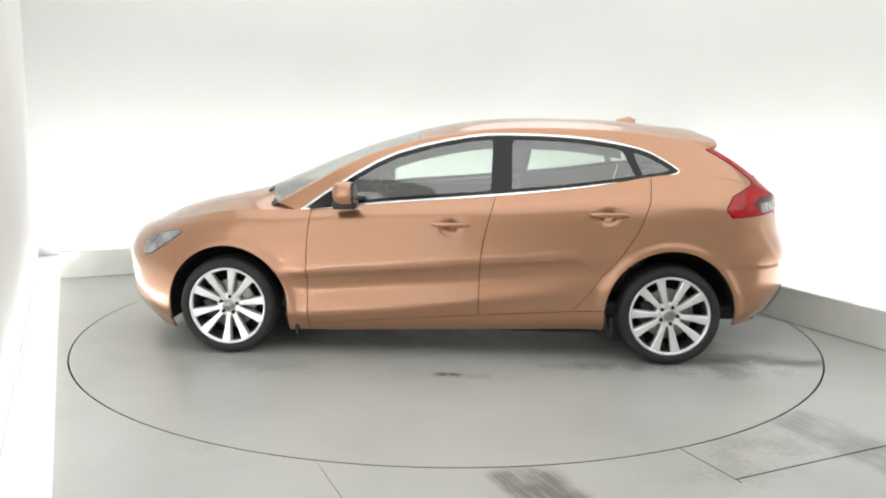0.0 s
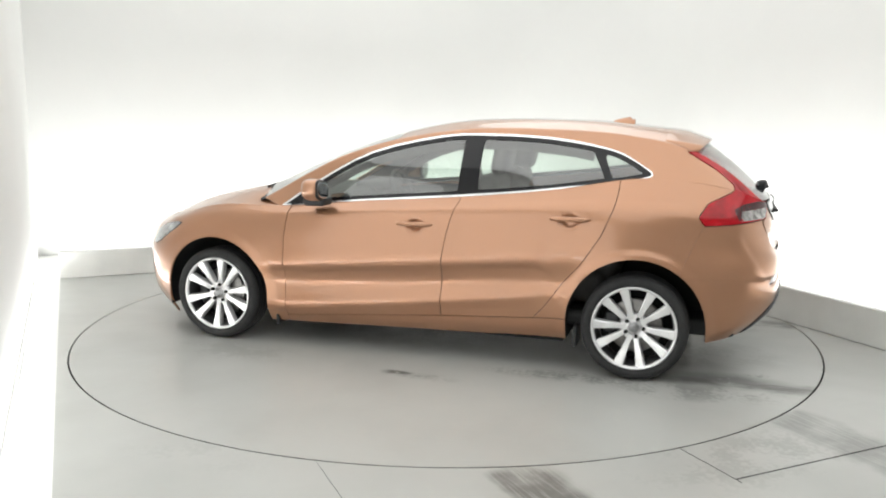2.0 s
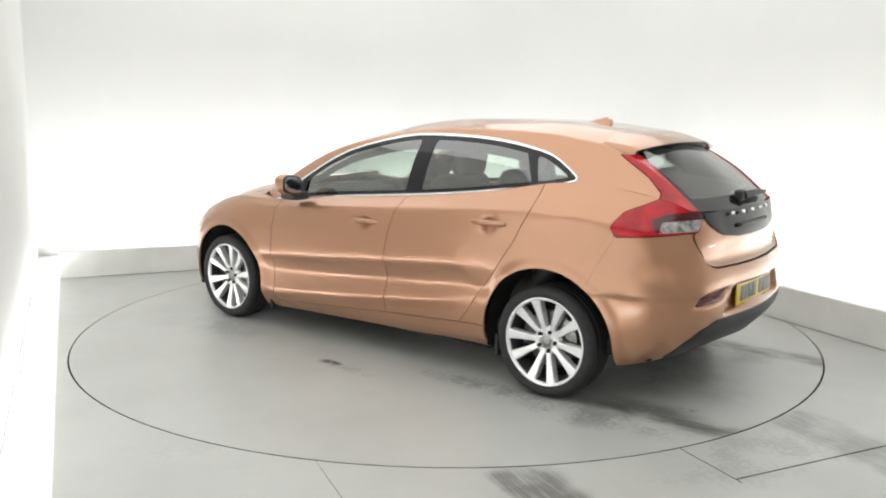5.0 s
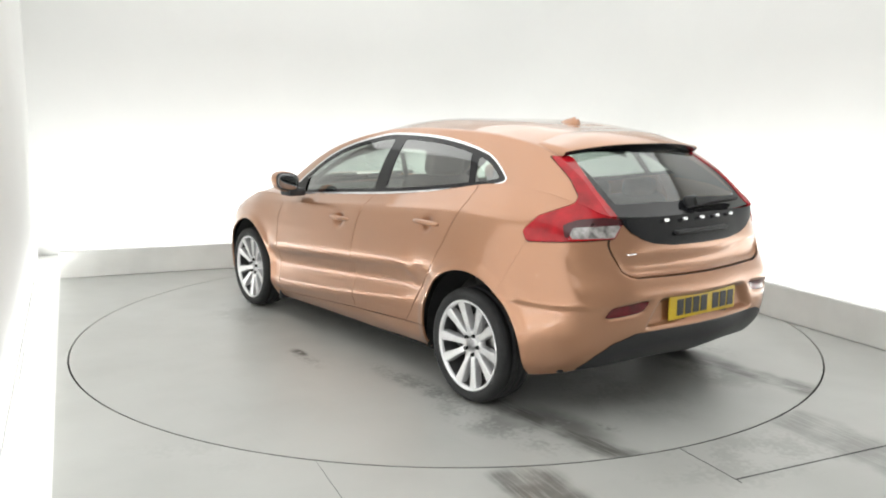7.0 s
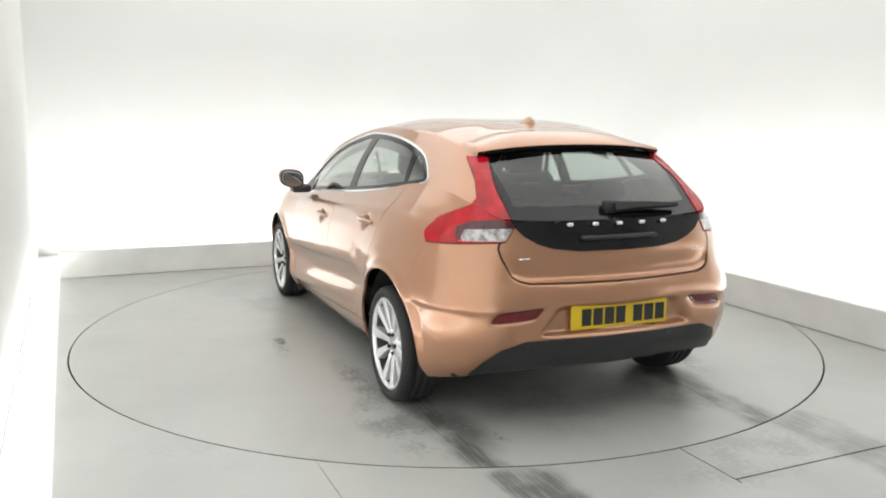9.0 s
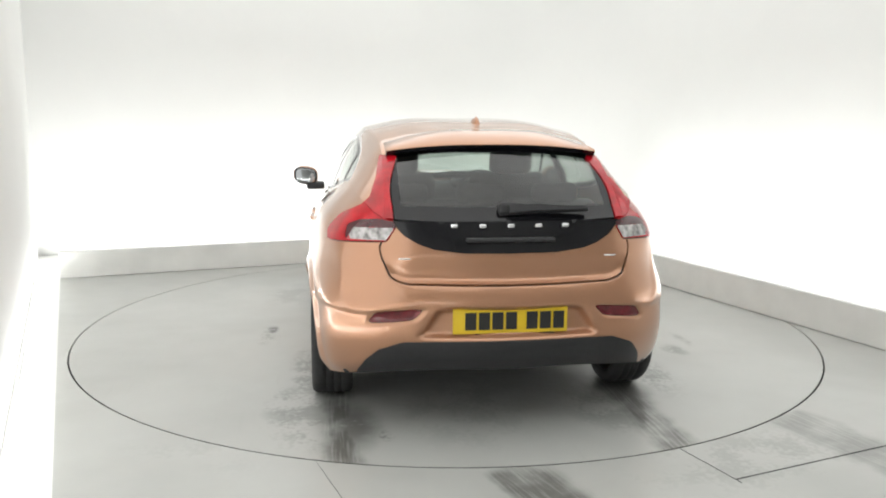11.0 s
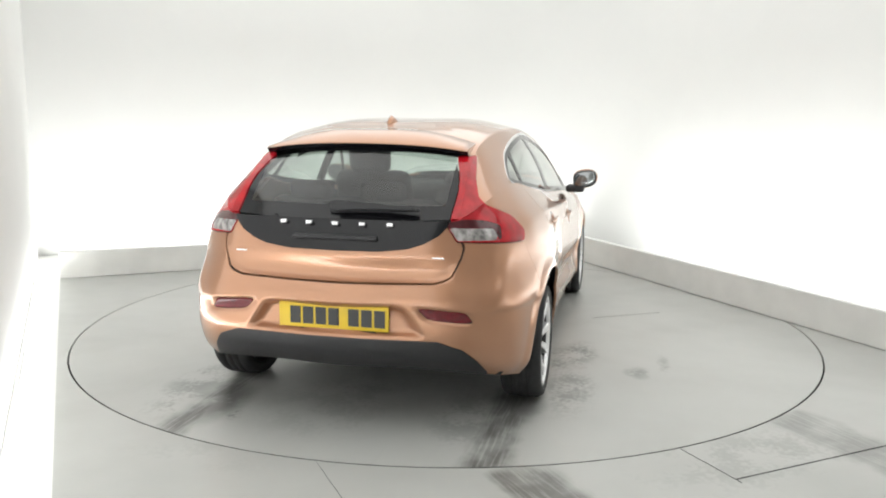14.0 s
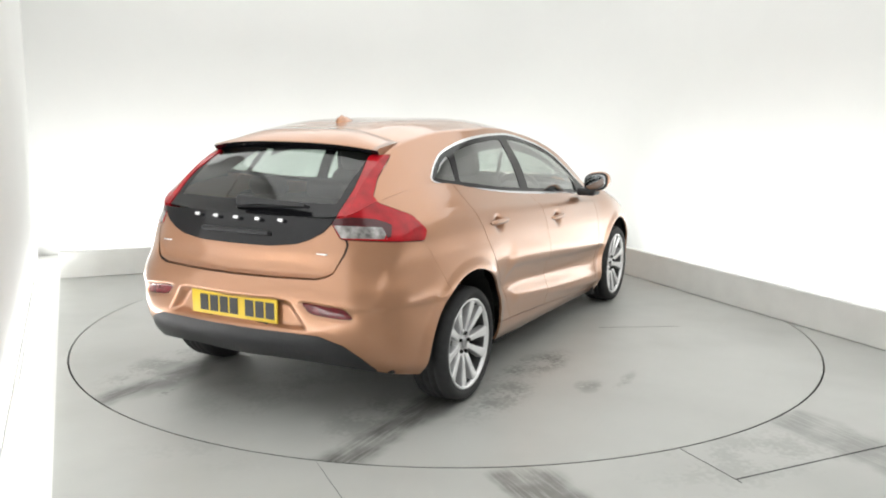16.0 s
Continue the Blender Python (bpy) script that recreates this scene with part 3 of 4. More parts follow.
def relief(v):
    """Pressed shapes in the skin: the plate's recess, the handle cups, lips round the arches."""
    v = v.copy()
    rear = v[:, 0] < -1.75
    d = poly_field(RECESS, (0, 1, 0))(v)
    v[:, 0] += np.where(rear, 0.04 * smoothstep(-d, -0.006, 0.030), 0)
    d = poly_field(REFLECTOR, (0, 1, 0))(v)
    v[:, 0] += np.where(rear, 0.012 * smoothstep(-d, -0.012, 0.004), 0)
    # the tailgate sits a little behind the bumper's shelf
    d = poly_field(TAILGATE, (0, 1, 0))(v)
    v[:, 0] += np.where(rear & (v[:, 2] < 0.86), 0.022 * smoothstep(-d, -0.004, 0.02) * (1 - smoothstep(v[:, 2], 0.74, 0.86)), 0)
    for x, z, _ in HANDLES:
        r = np.hypot((v[:, 0] - x) / 1.25, v[:, 2] - z)
        v[:, 1] -= np.where(v[:, 1] > 0.7, 0.026 * (1 - smoothstep(r, 0.012, 0.046)), 0)
    # a sharper step along the crease of the doors
    zc = np.interp(v[:, 0], [-.95, -.85, -.77, -.19, .31, .83, 1.0], [.51, .61, .652, .606, .566, .53, .52])
    amount = smoothstep(v[:, 0], -.94, -.74) * (1 - smoothstep(v[:, 0], .86, 1.0))
    ledge = lambda z, zc, up, down: smoothstep(-z, -zc - up, -zc) * smoothstep(z, zc - down, zc)
    v[:, 1] += np.where(v[:, 1] > .6, 0.012 * amount * ledge(v[:, 2], zc - .004, .14, .040), 0)
    zl = np.interp(v[:, 0], [-.74, -.19, .31, .83], [.435, .374, .315, .262])
    along = smoothstep(v[:, 0], -.80, -.68) * (1 - smoothstep(v[:, 0], .86, 1.0))
    v[:, 1] += np.where(v[:, 1] > .6, 0.010 * along * ledge(v[:, 2], zl - .004, .09, .030), 0)
    # the bumper's crease runs from the rear arch round the corner to the reflectors
    w = smoothstep(-v[:, 0], 1.40, 1.72) * smoothstep(v[:, 1], .45, .62)
    out = np.stack([v[:, 0] + 1.25, v[:, 1]], 1)
    out /= np.linalg.norm(out, axis=1, keepdims=True) + 1e-9
    v[:, :2] += out * (0.006 * w * ledge(v[:, 2], .612, .11, .026))[:, None]
    # an upright crease on each rear corner, below the lamp
    qc = np.interp(v[:, 2], [.573, .648, .768, .84], [1.325, 1.22, 1.125, 1.08])
    d = -v[:, 0] - v[:, 1] - qc
    w = np.where((v[:, 0] < -1.6) & (v[:, 1] > .3), smoothstep(v[:, 2], .57, .63) * (1 - smoothstep(v[:, 2], .80, .87)), 0)
    v[:, :2] += out * (0.005 * w * smoothstep(d, -.11, 0) * (1 - smoothstep(d, .0, .05)))[:, None]
    # the shoulder line below the windows
    zs = np.interp(v[:, 0], [-1.62, -1.2, -.3, .8, 1.1], [.965, .978, .922, .845, .83])
    w = smoothstep(v[:, 0], -1.66, -1.5) * (1 - smoothstep(v[:, 0], .7, 1.1))
    v[:, 1] += np.where(v[:, 1] > .6, 0.006 * w * ledge(v[:, 2], zs, .018, .07), 0)
    for x, z, r0 in ARCHES:
        r = np.hypot(v[:, 0] - x, v[:, 2] - z)
        v[:, 1] += np.where((v[:, 1] > .6) & (v[:, 2] < .85), 0.012 * smoothstep(-r, -r0 - .06, -r0 - .012), 0)
    return v


def normals_of(v, f):
    n = np.zeros_like(v)
    for q in f:
        p = v[list(q)]
        c = np.cross(p[2] - p[0], p[-1] - p[1])
        for i in q:
            n[i] += c
    return n / (np.linalg.norm(n, axis=1, keepdims=True) + 1e-12)


def body_sheets():
    raw = [grid_sheet(g) for g in body_surface()]
    wv, wf = weld([(v, f) for v, f in raw] + [(v * MIRROR, [tuple(reversed(q)) for q in f]) for v, f in raw])
    key = {tuple(np.round(p, 4)): i for i, p in enumerate(wv)}
    half = wv.copy()
    left = half[:, 1] >= -1e-6
    half[left] = relief(half[left])
    half[~left] = relief(half[~left] * MIRROR) * MIRROR
    wn = normals_of(half, wf)
    if (wn[np.argmax(half[:, 2])])[2] < 0:
        wn = -wn
    out = []
    for v, f in raw:
        idx = [key[tuple(np.round(p, 4))] for p in v]
        fs = []
        for q in f:
            p = half[[idx[i] for i in q]]
            c = np.cross(p[2] - p[0], p[-1] - p[1])
            fs.append(q if c @ wn[idx[q[0]]] > 0 else tuple(reversed(q)))
        out.append(Sheet(half[idx], wn[idx], fs))
    return out


def arch_field(v):
    d = np.full(len(v), 1.0)
    for x, z, r in ARCHES:
        d = np.minimum(d, np.where(v[:, 1] > .5, np.hypot(v[:, 0] - x, np.maximum(v[:, 2] - z, -.02)) - r, 1.0))
    return d


def where(field, mask):
    return lambda v: np.where(mask(v), field(v), 1.0)


def both(name, sh, mat, parent, label="", **kw):
    """The panel on both flanks: two objects."""
    return panel(name, sh, mat, parent, label, **kw), panel(name, mirrored(sh), mat, parent, label, **kw)


def build_body(car):
    low, side, top, bon = body_sheets()
    low = clip(low, arch_field, 0.0, 1)
    is_rear = lambda v: v[:, 0] < -1.4
    tail = where(poly_field(TAIL_LIGHT, Q_AXIS), is_rear)
    t1, low = split(low, tail)
    t2, side = split(side, tail)
    t3, top = split(top, tail)
    lamp = joined(t1, t2, t3)
    rev = poly_field(REVERSE_LAMP, Q_AXIS)
    clear, lamp = clip(lamp, rev, 0, -1), clip(lamp, rev, 0, 1)
    bez = poly_field(LAMP_BEZEL, Q_AXIS)
    bezel, lamp = clip(lamp, bez, 0, -1), clip(lamp, bez, 0, 1)
    for s in (lamp, mirrored(lamp)):
        ob = panel("tail_light", s, RED, car, "glossy red tail light lens", depth=0.02, lift=0.004)
        panel("reversing_lamp", clear if s is lamp else mirrored(clear), CLEAR, ob, "clear reversing lamp lens", depth=0.02, lift=0.003)
        panel("lamp_bezel", bezel if s is lamp else mirrored(bezel), DARK_RED, ob, "dark red band over the reversing lamp", depth=0.02, lift=0.003)
    # flank
    head, low = split(low, where(poly_field(HEADLIGHT), lambda v: v[:, 0] > 1.4))
    both("headlight", head, HEAD, car, "clear headlight lens", lift=0.003)
    inside_rear = lambda v: v[:, 0] < -1.5
    gate, low = split(low, where(poly_field(TAILGATE, (0, 1, 0)), lambda v: v[:, 0] < -1.78), .0042)
    valance = lambda v: np.where(v[:, 0] < -1.55, v[:, 2] - np.interp(v[:, 1], [0, .48, .585, .64, .672, .70, .8], [.482, .476, .437, .375, .31, .10, .05]), 1.0)
    val, low = clip(low, valance, 0, -1), clip(low, valance, 0.0, 1)
    refl, low = split(low, where(poly_field(REFLECTOR, (0, 1, 0)), inside_rear), 0.001)
    rear_seam = line_field([(-1.87, 1.10), (-1.84, 1.05), (-1.76, 1.0), (-1.70, .94), (-1.66, .88), (-1.62, .80), (-1.56, .66), (-1.50, .50), (-1.5, 0)])
    bumper, low = split(low, rear_seam, 0.0005)
    front_seam = line_field([(1.63, .0), (1.63, .60), (1.66, .66), (1.72, .8), (1.72, 1.0)])
    low, nose = split(low, front_seam, 0.0006)
    e_front, e_mid, e_rear = line_field(DOOR_EDGE_FRONT), line_field(DOOR_EDGE_MID), line_field(DOOR_EDGE_REAR)
    e_low = line_field(DOOR_EDGE_LOW, 2, 0)
    rest, fender = split(low, e_front)
    sill_a, upper = split(rest, e_low)
    back, doors = split(upper, e_rear)
    # the sill runs on below and behind the doors to the rear arch
    sill_b, quarter = clip(back, where(lambda v: v[:, 2] - .33, lambda v: v[:, 0] > -1.05), 0, -1), clip(back, where(lambda v: v[:, 2] - .33, lambda v: v[:, 0] > -1.05), 0, 1)
    rear_d, front_d = split(doors, e_mid)
    # glasshouse
    dlo = poly_field(DLO)
    ring, skin = clip(side, dlo, 0.0, -1), clip(side, dlo, 0.0, 1)
    wide = lambda v: dlo(v) / (1 - .45 * smoothstep(-v[:, 0], .85, 1.3))
    chrome, inner = clip(ring, wide, -.0125, 1), clip(ring, wide, -.0125, -1)
    f_glass = clip(clip(inner, lambda v: v[:, 0] - (-.262 + (1.0 - v[:, 2]) * .02), 0, 1), dlo, -.034, -1)
    r_glass = clip(clip(clip(inner, lambda v: v[:, 0] + .385 + (v[:, 2] - 1.0) * -.0, 0, -1), lambda v: v[:, 0] - (-1.02 + (v[:, 2] - 1.283) * .52), 0, 1), dlo, -.034, -1)
    q_glass = clip(clip(inner, lambda v: v[:, 0] - (-1.085 + (v[:, 2] - 1.27) * .42), 0, -1), dlo, -.030, -1)
    glass_f = lambda v: v[:, 0] - (-.262 + (1.0 - v[:, 2]) * .02)

    def trim_field(v):
        d = dlo(v)
        a = np.maximum(d + .034, -glass_f(v))
        b = np.maximum(np.maximum(d + .034, v[:, 0] + .385), -(v[:, 0] - (-1.02 + (v[:, 2] - 1.283) * .52)))
        c = np.maximum(d + .030, v[:, 0] - (-1.085 + (v[:, 2] - 1.27) * .42))
        return np.minimum(np.minimum(a, b), c)

    frame_trim = clip(inner, trim_field, 0, 1)
    # top: windscreen, roof, rear window
    rail = hermite(np.array(LINE_RAIL), 12)

    def rail_distance(v):
        return np.min(np.linalg.norm(v[:, None, :] - rail[None], axis=2), axis=1)

    ws_edge = lambda v: v[:, 0] - .17 - .05 * (1 - (v[:, 1] / .6) ** 2)
    roof_side, screen = split(top, ws_edge, 0.001)
    pillar, screen = clip(screen, rail_distance, .035, -1), clip(screen, rail_distance, .035, 1)
    glass_edge = lambda v: v[:, 0] + 1.575
    rear_w, roof = clip(roof_side, glass_edge, 0, -1), clip(roof_side, glass_edge, 0, 1)
    black_f = poly_field(BLACK_PANEL, (0, 1, 0))
    black, gate_skin = clip(gate, black_f, 0, -1), clip(gate, black_f, 0, 1)

    roof_ob = panel("roof", joined(roof, mirrored(roof)), PAINT, car, depth=0.0)
    for s, m in ((1, lambda q: q), (-1, mirrored)):
        panel("quarter_panel", joined(m(quarter), m(skin), m(pillar)), PAINT, car)
        panel("front_fender", m(fender), PAINT, car)
        panel("sill", joined(m(sill_a), m(sill_b)), PAINT, car)
        fd = panel("front_door", m(front_d), PAINT, car)
        rd = panel("rear_door", m(rear_d), PAINT, car)
        panel("window", m(f_glass), GLASS, fd, "greenish clear side window", depth=0, lift=-.004)
        panel("window", m(r_glass), GLASS, rd, "greenish clear side window", depth=0, lift=-.004)
        panel("quarter_window", m(q_glass), GLASS, car, "small fixed rear side window", depth=0, lift=-.004)
        panel("window_trim", m(frame_trim), GLOSS_BLACK, car, "black pillar trim round the side windows", depth=.008, lift=-.002)
        panel("pillar_lining", m(skin), TRIM, car, "dark lining inside the pillars", depth=0, lift=-.03)
        inner_frame = clip(clip(inner, dlo, -.065, 1), lambda v: np.minimum(v[:, 2] - np.interp(v[:, 0], [-1.36, .9], [1.12, .90]) - .055, v[:, 0] + 1.04), 0, 1)
        panel("door_frame", m(inner_frame), TRIM, car, "dark inner door frame", depth=0, lift=-.045)
        panel("chrome_strip", m(chrome), CHROME, car, "bright chrome strip round the side windows", depth=.01, lift=.003)
        for k, (hx, hz, _) in enumerate(HANDLES):
            door_handle(fd if k == 0 else rd, hx, hz, s)
    panel("bonnet", joined(bon, mirrored(bon)), PAINT, car)
    panel("front_bumper", joined(nose, mirrored(nose)), PAINT, car)
    bump = panel("rear_bumper", joined(bumper, mirrored(bumper)), PAINT, car)
    panel("valance", joined(val, mirrored(val)), BLACK, bump, "black plastic lower valance", depth=.03, lift=.004)
    for s in (refl, mirrored(refl)):
        panel("reflector", s, REFLECTOR_RED, bump, "red reflector in the bumper", lift=.002)
    panel("windscreen", joined(screen, mirrored(screen)), GLASS, car, "clear laminated windscreen", depth=0)
    tg = panel("tailgate", joined(gate_skin, mirrored(gate_skin)), PAINT, car)
    panel("tailgate_panel", joined(black, mirrored(black)), GLOSS_BLACK, tg, "gloss black panel below the rear window", depth=.012, lift=.006)
    w = joined(rear_w, mirrored(rear_w))
    edge = lambda v: np.minimum(.50 - np.abs(v[:, 1]), np.minimum(v[:, 2] - 1.02, 1.30 - v[:, 2])) - .028
    panel("rear_window", clip(w, edge, 0, 1), DARK_GLASS, tg, "dark tinted rear window", depth=0)
    panel("window_border", clip(w, edge, 0, -1), GLOSS_BLACK, tg, "black ceramic border of the rear window", depth=0)
    # dark sheet added behind the skin, so the shut lines read as shade
    shell = clip(body_sheets()[0], arch_field, .004, 1)
    shell = clip(shell, lambda v: v[:, 2] - .93, 0, -1)
    panel("inner_shell", joined(shell, mirrored(shell)), TRIM, car, "dark sheet added behind the panels, darkens the shut lines", depth=0, lift=-.014)
    return tg, bump


def door_handle(door, x, z, s):
    n = 15
    vs, fs = [], []
    for i in range(n):
        t = i / (n - 1)
        px = x - .115 + .23 * t
        e = 1 - abs(2 * t - 1) ** 4
        py = .868 + .010 * e
        ry, rz = .004 + .008 * e, .006 + .008 * e
        for k in range(10):
            a = 2 * math.pi * k / 10
            vs.append((px, s * (py + ry * math.cos(a)), z + .010 + rz * math.sin(a)))
    for i in range(n - 1):
        for k in range(10):
            q = (i * 10 + k, i * 10 + (k + 1) % 10, (i + 1) * 10 + (k + 1) % 10, (i + 1) * 10 + k)
            fs.append(q if s < 0 else tuple(reversed(q)))
    fs += [tuple(range(10)), tuple(range((n - 1) * 10, n * 10))]
    part("handle", (vs, fs), PAINT, door)


# ---------------- wheels ----------------
def lathe(profile, n=64, axis="Y"):
    vs, fs = [], []
    m = len(profile)
    for i in range(n):
        a = 2 * math.pi * i / n
        for r, y in profile:
            vs.append((r * math.cos(a), y, r * math.sin(a)))
    for i in range(n):
        j = (i + 1) % n
        for k in range(m - 1):
            fs.append((i * m + k, i * m + k + 1, j * m + k + 1, j * m + k))
    return vs, fs


def build_wheel(car):
    """Origin at the hub; +y is the outer face."""
    wheel = new("wheel")
    wheel["label"] = "silver ten-spoke alloy wheel with black tyre"
    wheel.parent = car
    tyre = lathe([(.226, .085), (.238, .098), (.255, .103), (.272, .098), (.283, .085), (.2885, .070), (.2895, .040), (.284, .038), (.284, .032), (.2905, .030), (.2905, .003), (.284, .001), (.284, -.005), (.2905, -.007), (.2905, -.034), (.284, -.036), (.284, -.042), (.2895, -.044), (.2885, -.070), (.283, -.085), (.270, -.098), (.24, -.098), (.226, -.085)], 72)
    part("tyre", tyre, TYRE, wheel, "black low-profile tyre")
    rim = part("rim", lathe([(.228, .086), (.231, .092), (.226, .095), (.217, .091), (.213, .082), (.2125, .074)], 72), ALLOY, wheel, "bright silver alloy rim")
    part("barrel", lathe([(.2125, .075), (.209, .04), (.199, .0), (.209, -.06), (.226, -.086)], 72), BARREL, wheel, "inner barrel of the rim, shade in its dark colour")
    for i in range(10):
        bm = bmesh.new()
        a = 2 * math.pi * i / 10 + (0.035 if i % 2 else -0.035)
        rows = []
        for r, w, y0, y1 in ((.045, .015, .058, .030), (.09, .0145, .070, .030), (.15, .019, .078, .035), (.195, .024, .085, .045), (.216, .027, .088, .055)):
            rows.append([bm.verts.new((r, y1, -w * 1.1)), bm.verts.new((r, y0 - .004, -w)), bm.verts.new((r, y0, -w * .72)), bm.verts.new((r, y0, w * .72)), bm.verts.new((r, y0 - .004, w)), bm.verts.new((r, y1, w * 1.1))])
        for p, q in zip(rows, rows[1:]):
            for k in range(6):
                bm.faces.new((p[k], q[k], q[(k + 1) % 6], p[(k + 1) % 6]))
        bmesh.ops.recalc_face_normals(bm, faces=bm.faces)
        bm.transform(Matrix.Rotation(-a, 4, "Y"))
        part("spoke", bm, ALLOY, wheel, smooth=False)
    part("hub", lathe([(.001, .060), (.028, .060), (.032, .056), (.034, .050), (.060, .062), (.072, .058), (.078, .03)], 40), ALLOY, wheel)
    part("centre_cap", lathe([(.001, .068), (.022, .067), (.027, .064), (.029, .056)], 32), material("cap_grey", (.35, .35, .36), .3, .8, vary=.3, scale=90), wheel, "round centre cap")
    for i in range(5):
        a = 2 * math.pi * (i + .5) / 5
        bm = bmesh.new()
        bmesh.ops.create_cone(bm, cap_ends=True, segments=10, radius1=.011, radius2=.009, depth=.02, matrix=Matrix.Translation((.051 * math.cos(a), .062, .051 * math.sin(a))) @ pose(0, 0, 0, -90))
        part("wheel_bolt", bm, WELL, wheel, "dark wheel bolt")
    part("brake_disc", lathe([(.06, .012), (.145, .012), (.150, .008), (.150, -.01), (.06, -.01)], 48), BRAKE, wheel, "steel brake disc")
    bm = box_bm(.085, .165, -.03, .03, -.06, .06, .012)
    part("brake_caliper", bm, BLACK, wheel, "dark brake caliper")
    bm = bmesh.new()
    bmesh.ops.create_cone(bm, cap_ends=True, segments=40, radius1=.20, radius2=.20, depth=.02, matrix=Matrix.Translation((0, -.04, 0)) @ pose(0, 0, 0, 90))
    part("dust_shield", bm, WELL, wheel, "dark brake dust shield")
    return wheel


def build_wheels(car):
    first = build_wheel(car)
    spots = [(1.244, 1, 12), (-1.343, 1, -4), (1.244, -1, 20), (-1.343, -1, 7)]
    for k, (x, s, spin) in enumerate(spots):
        m = Matrix.Translation((x, s * .768, .2905)) @ Matrix.Rotation(0 if s > 0 else math.pi, 4, "Z") @ Matrix.Rotation(radians(spin), 4, "Y")
        if k == 0:
            first.matrix_basis = m
        else:
            copy_thing(first, m)
    for x, z, r in ARCHES:
        for s in (1, -1):
            vs, fs = [], []
            n = 24
            for i in range(n + 1):
                a = math.pi * (-.08 + 1.07 * i / n)
                for y in (.862, .50):
                    vs.append((x + (r + .006) * math.cos(a), s * (y - (.02 if y > .8 else 0)), z + (r + .006) * math.sin(a)))
            for i in range(n):
                fs.append((2 * i, 2 * i + 1, 2 * i + 3, 2 * i + 2))
            c = len(vs)
            vs.append((x, s * .50, z))
            for i in range(n):
                fs.append((2 * i + 1, c, 2 * i + 3))
            part("wheel_well", (vs, fs), WELL, car, "black wheel well liner")


# ---------------- smaller parts ----------------
def rounded_box(x0, x1, y0, y1, z0, z1, bevel, seg=3):
    return box_bm(x0, x1, y0, y1, z0, z1, bevel, seg)


def build_mirror(car, s):
    bm = bmesh.new()
    bmesh.ops.create_uvsphere(bm, u_segments=28, v_segments=16, radius=1)
    for v in bm.verts:
        x, y, z = v.co
        k = 3.0
        r = (abs(x) ** k + abs(y) ** k + abs(z) ** k) ** (1 / k)
        x, y, z = x / r, y / r, z / r
        x = max(x, -.5)
        taper = 1 - .25 * max(y, 0) ** 2
        v.co = Vector((.578 + .075 * x - .015 * y, s * (.935 + .088 * y), 1.002 + (.066 * z * taper + .010 * y)))
    if s < 0:
        bmesh.ops.reverse_faces(bm, faces=bm.faces)
    mir = part("door_mirror", bm, PAINT, car, "copper door mirror on a black foot")
    bm = bmesh.new()
    bmesh.ops.create_uvsphere(bm, u_segments=24, v_segments=12, radius=1)
    for v in bm.verts:
        x, y, z = v.co
        k = 3.0
        r = (abs(x) ** k + abs(y) ** k + abs(z) ** k) ** (1 / k)
        v.co = Vector((.530 + .012 * x / r, s * (.935 + .083 * y / r), 1.002 + .060 * z / r + .010 * y))
    part("mirror_rim", bm, BLACK, mir, "black rim of the mirror glass")
    bm = bmesh.new()
    bmesh.ops.create_uvsphere(bm, u_segments=24, v_segments=12, radius=1)
    for v in bm.verts:
        x, y, z = v.co
        k = 3.0
        r = (abs(x) ** k + abs(y) ** k + abs(z) ** k) ** (1 / k)
        v.co = Vector((.5195 + .004 * x / r, s * (.935 + .072 * y / r), 1.002 + .049 * z / r + .010 * y))
    part("mirror_glass", bm, MIRROR_GLASS, mir, "mirror glass")
    part("mirror_foot", rounded_box(.52, .66, min(s * .80, s * .93), max(s * .80, s * .93), .905, .955, .016), BLACK, mir, "black mirror foot")
    bm = bmesh.new()
    for y in (.764, .787):
        vs = [bm.verts.new((x, s * (y - .42 * (z - .9)), z)) for x, z in ((.85, .895), (.60, .915), (.60, 1.045))]
        bm.faces.new(vs)
    part("sail_panel", bm, GLOSS_BLACK, mir, smooth=False)


def roof_height():
    g = body_surface()[2].reshape(-1, 3)
    g = g[(g[:, 0] < -.8) & (g[:, 2] > 1.2)]

    def z(x, y):
        d = (g[:, 0] - x) ** 2 + (g[:, 1] - abs(y)) ** 2
        k = np.argsort(d)[:4]
        w = 1 / (d[k] + 1e-7)
        return float((g[k, 2] * w).sum() / w.sum())
    return z


ROOF_Z = roof_height()


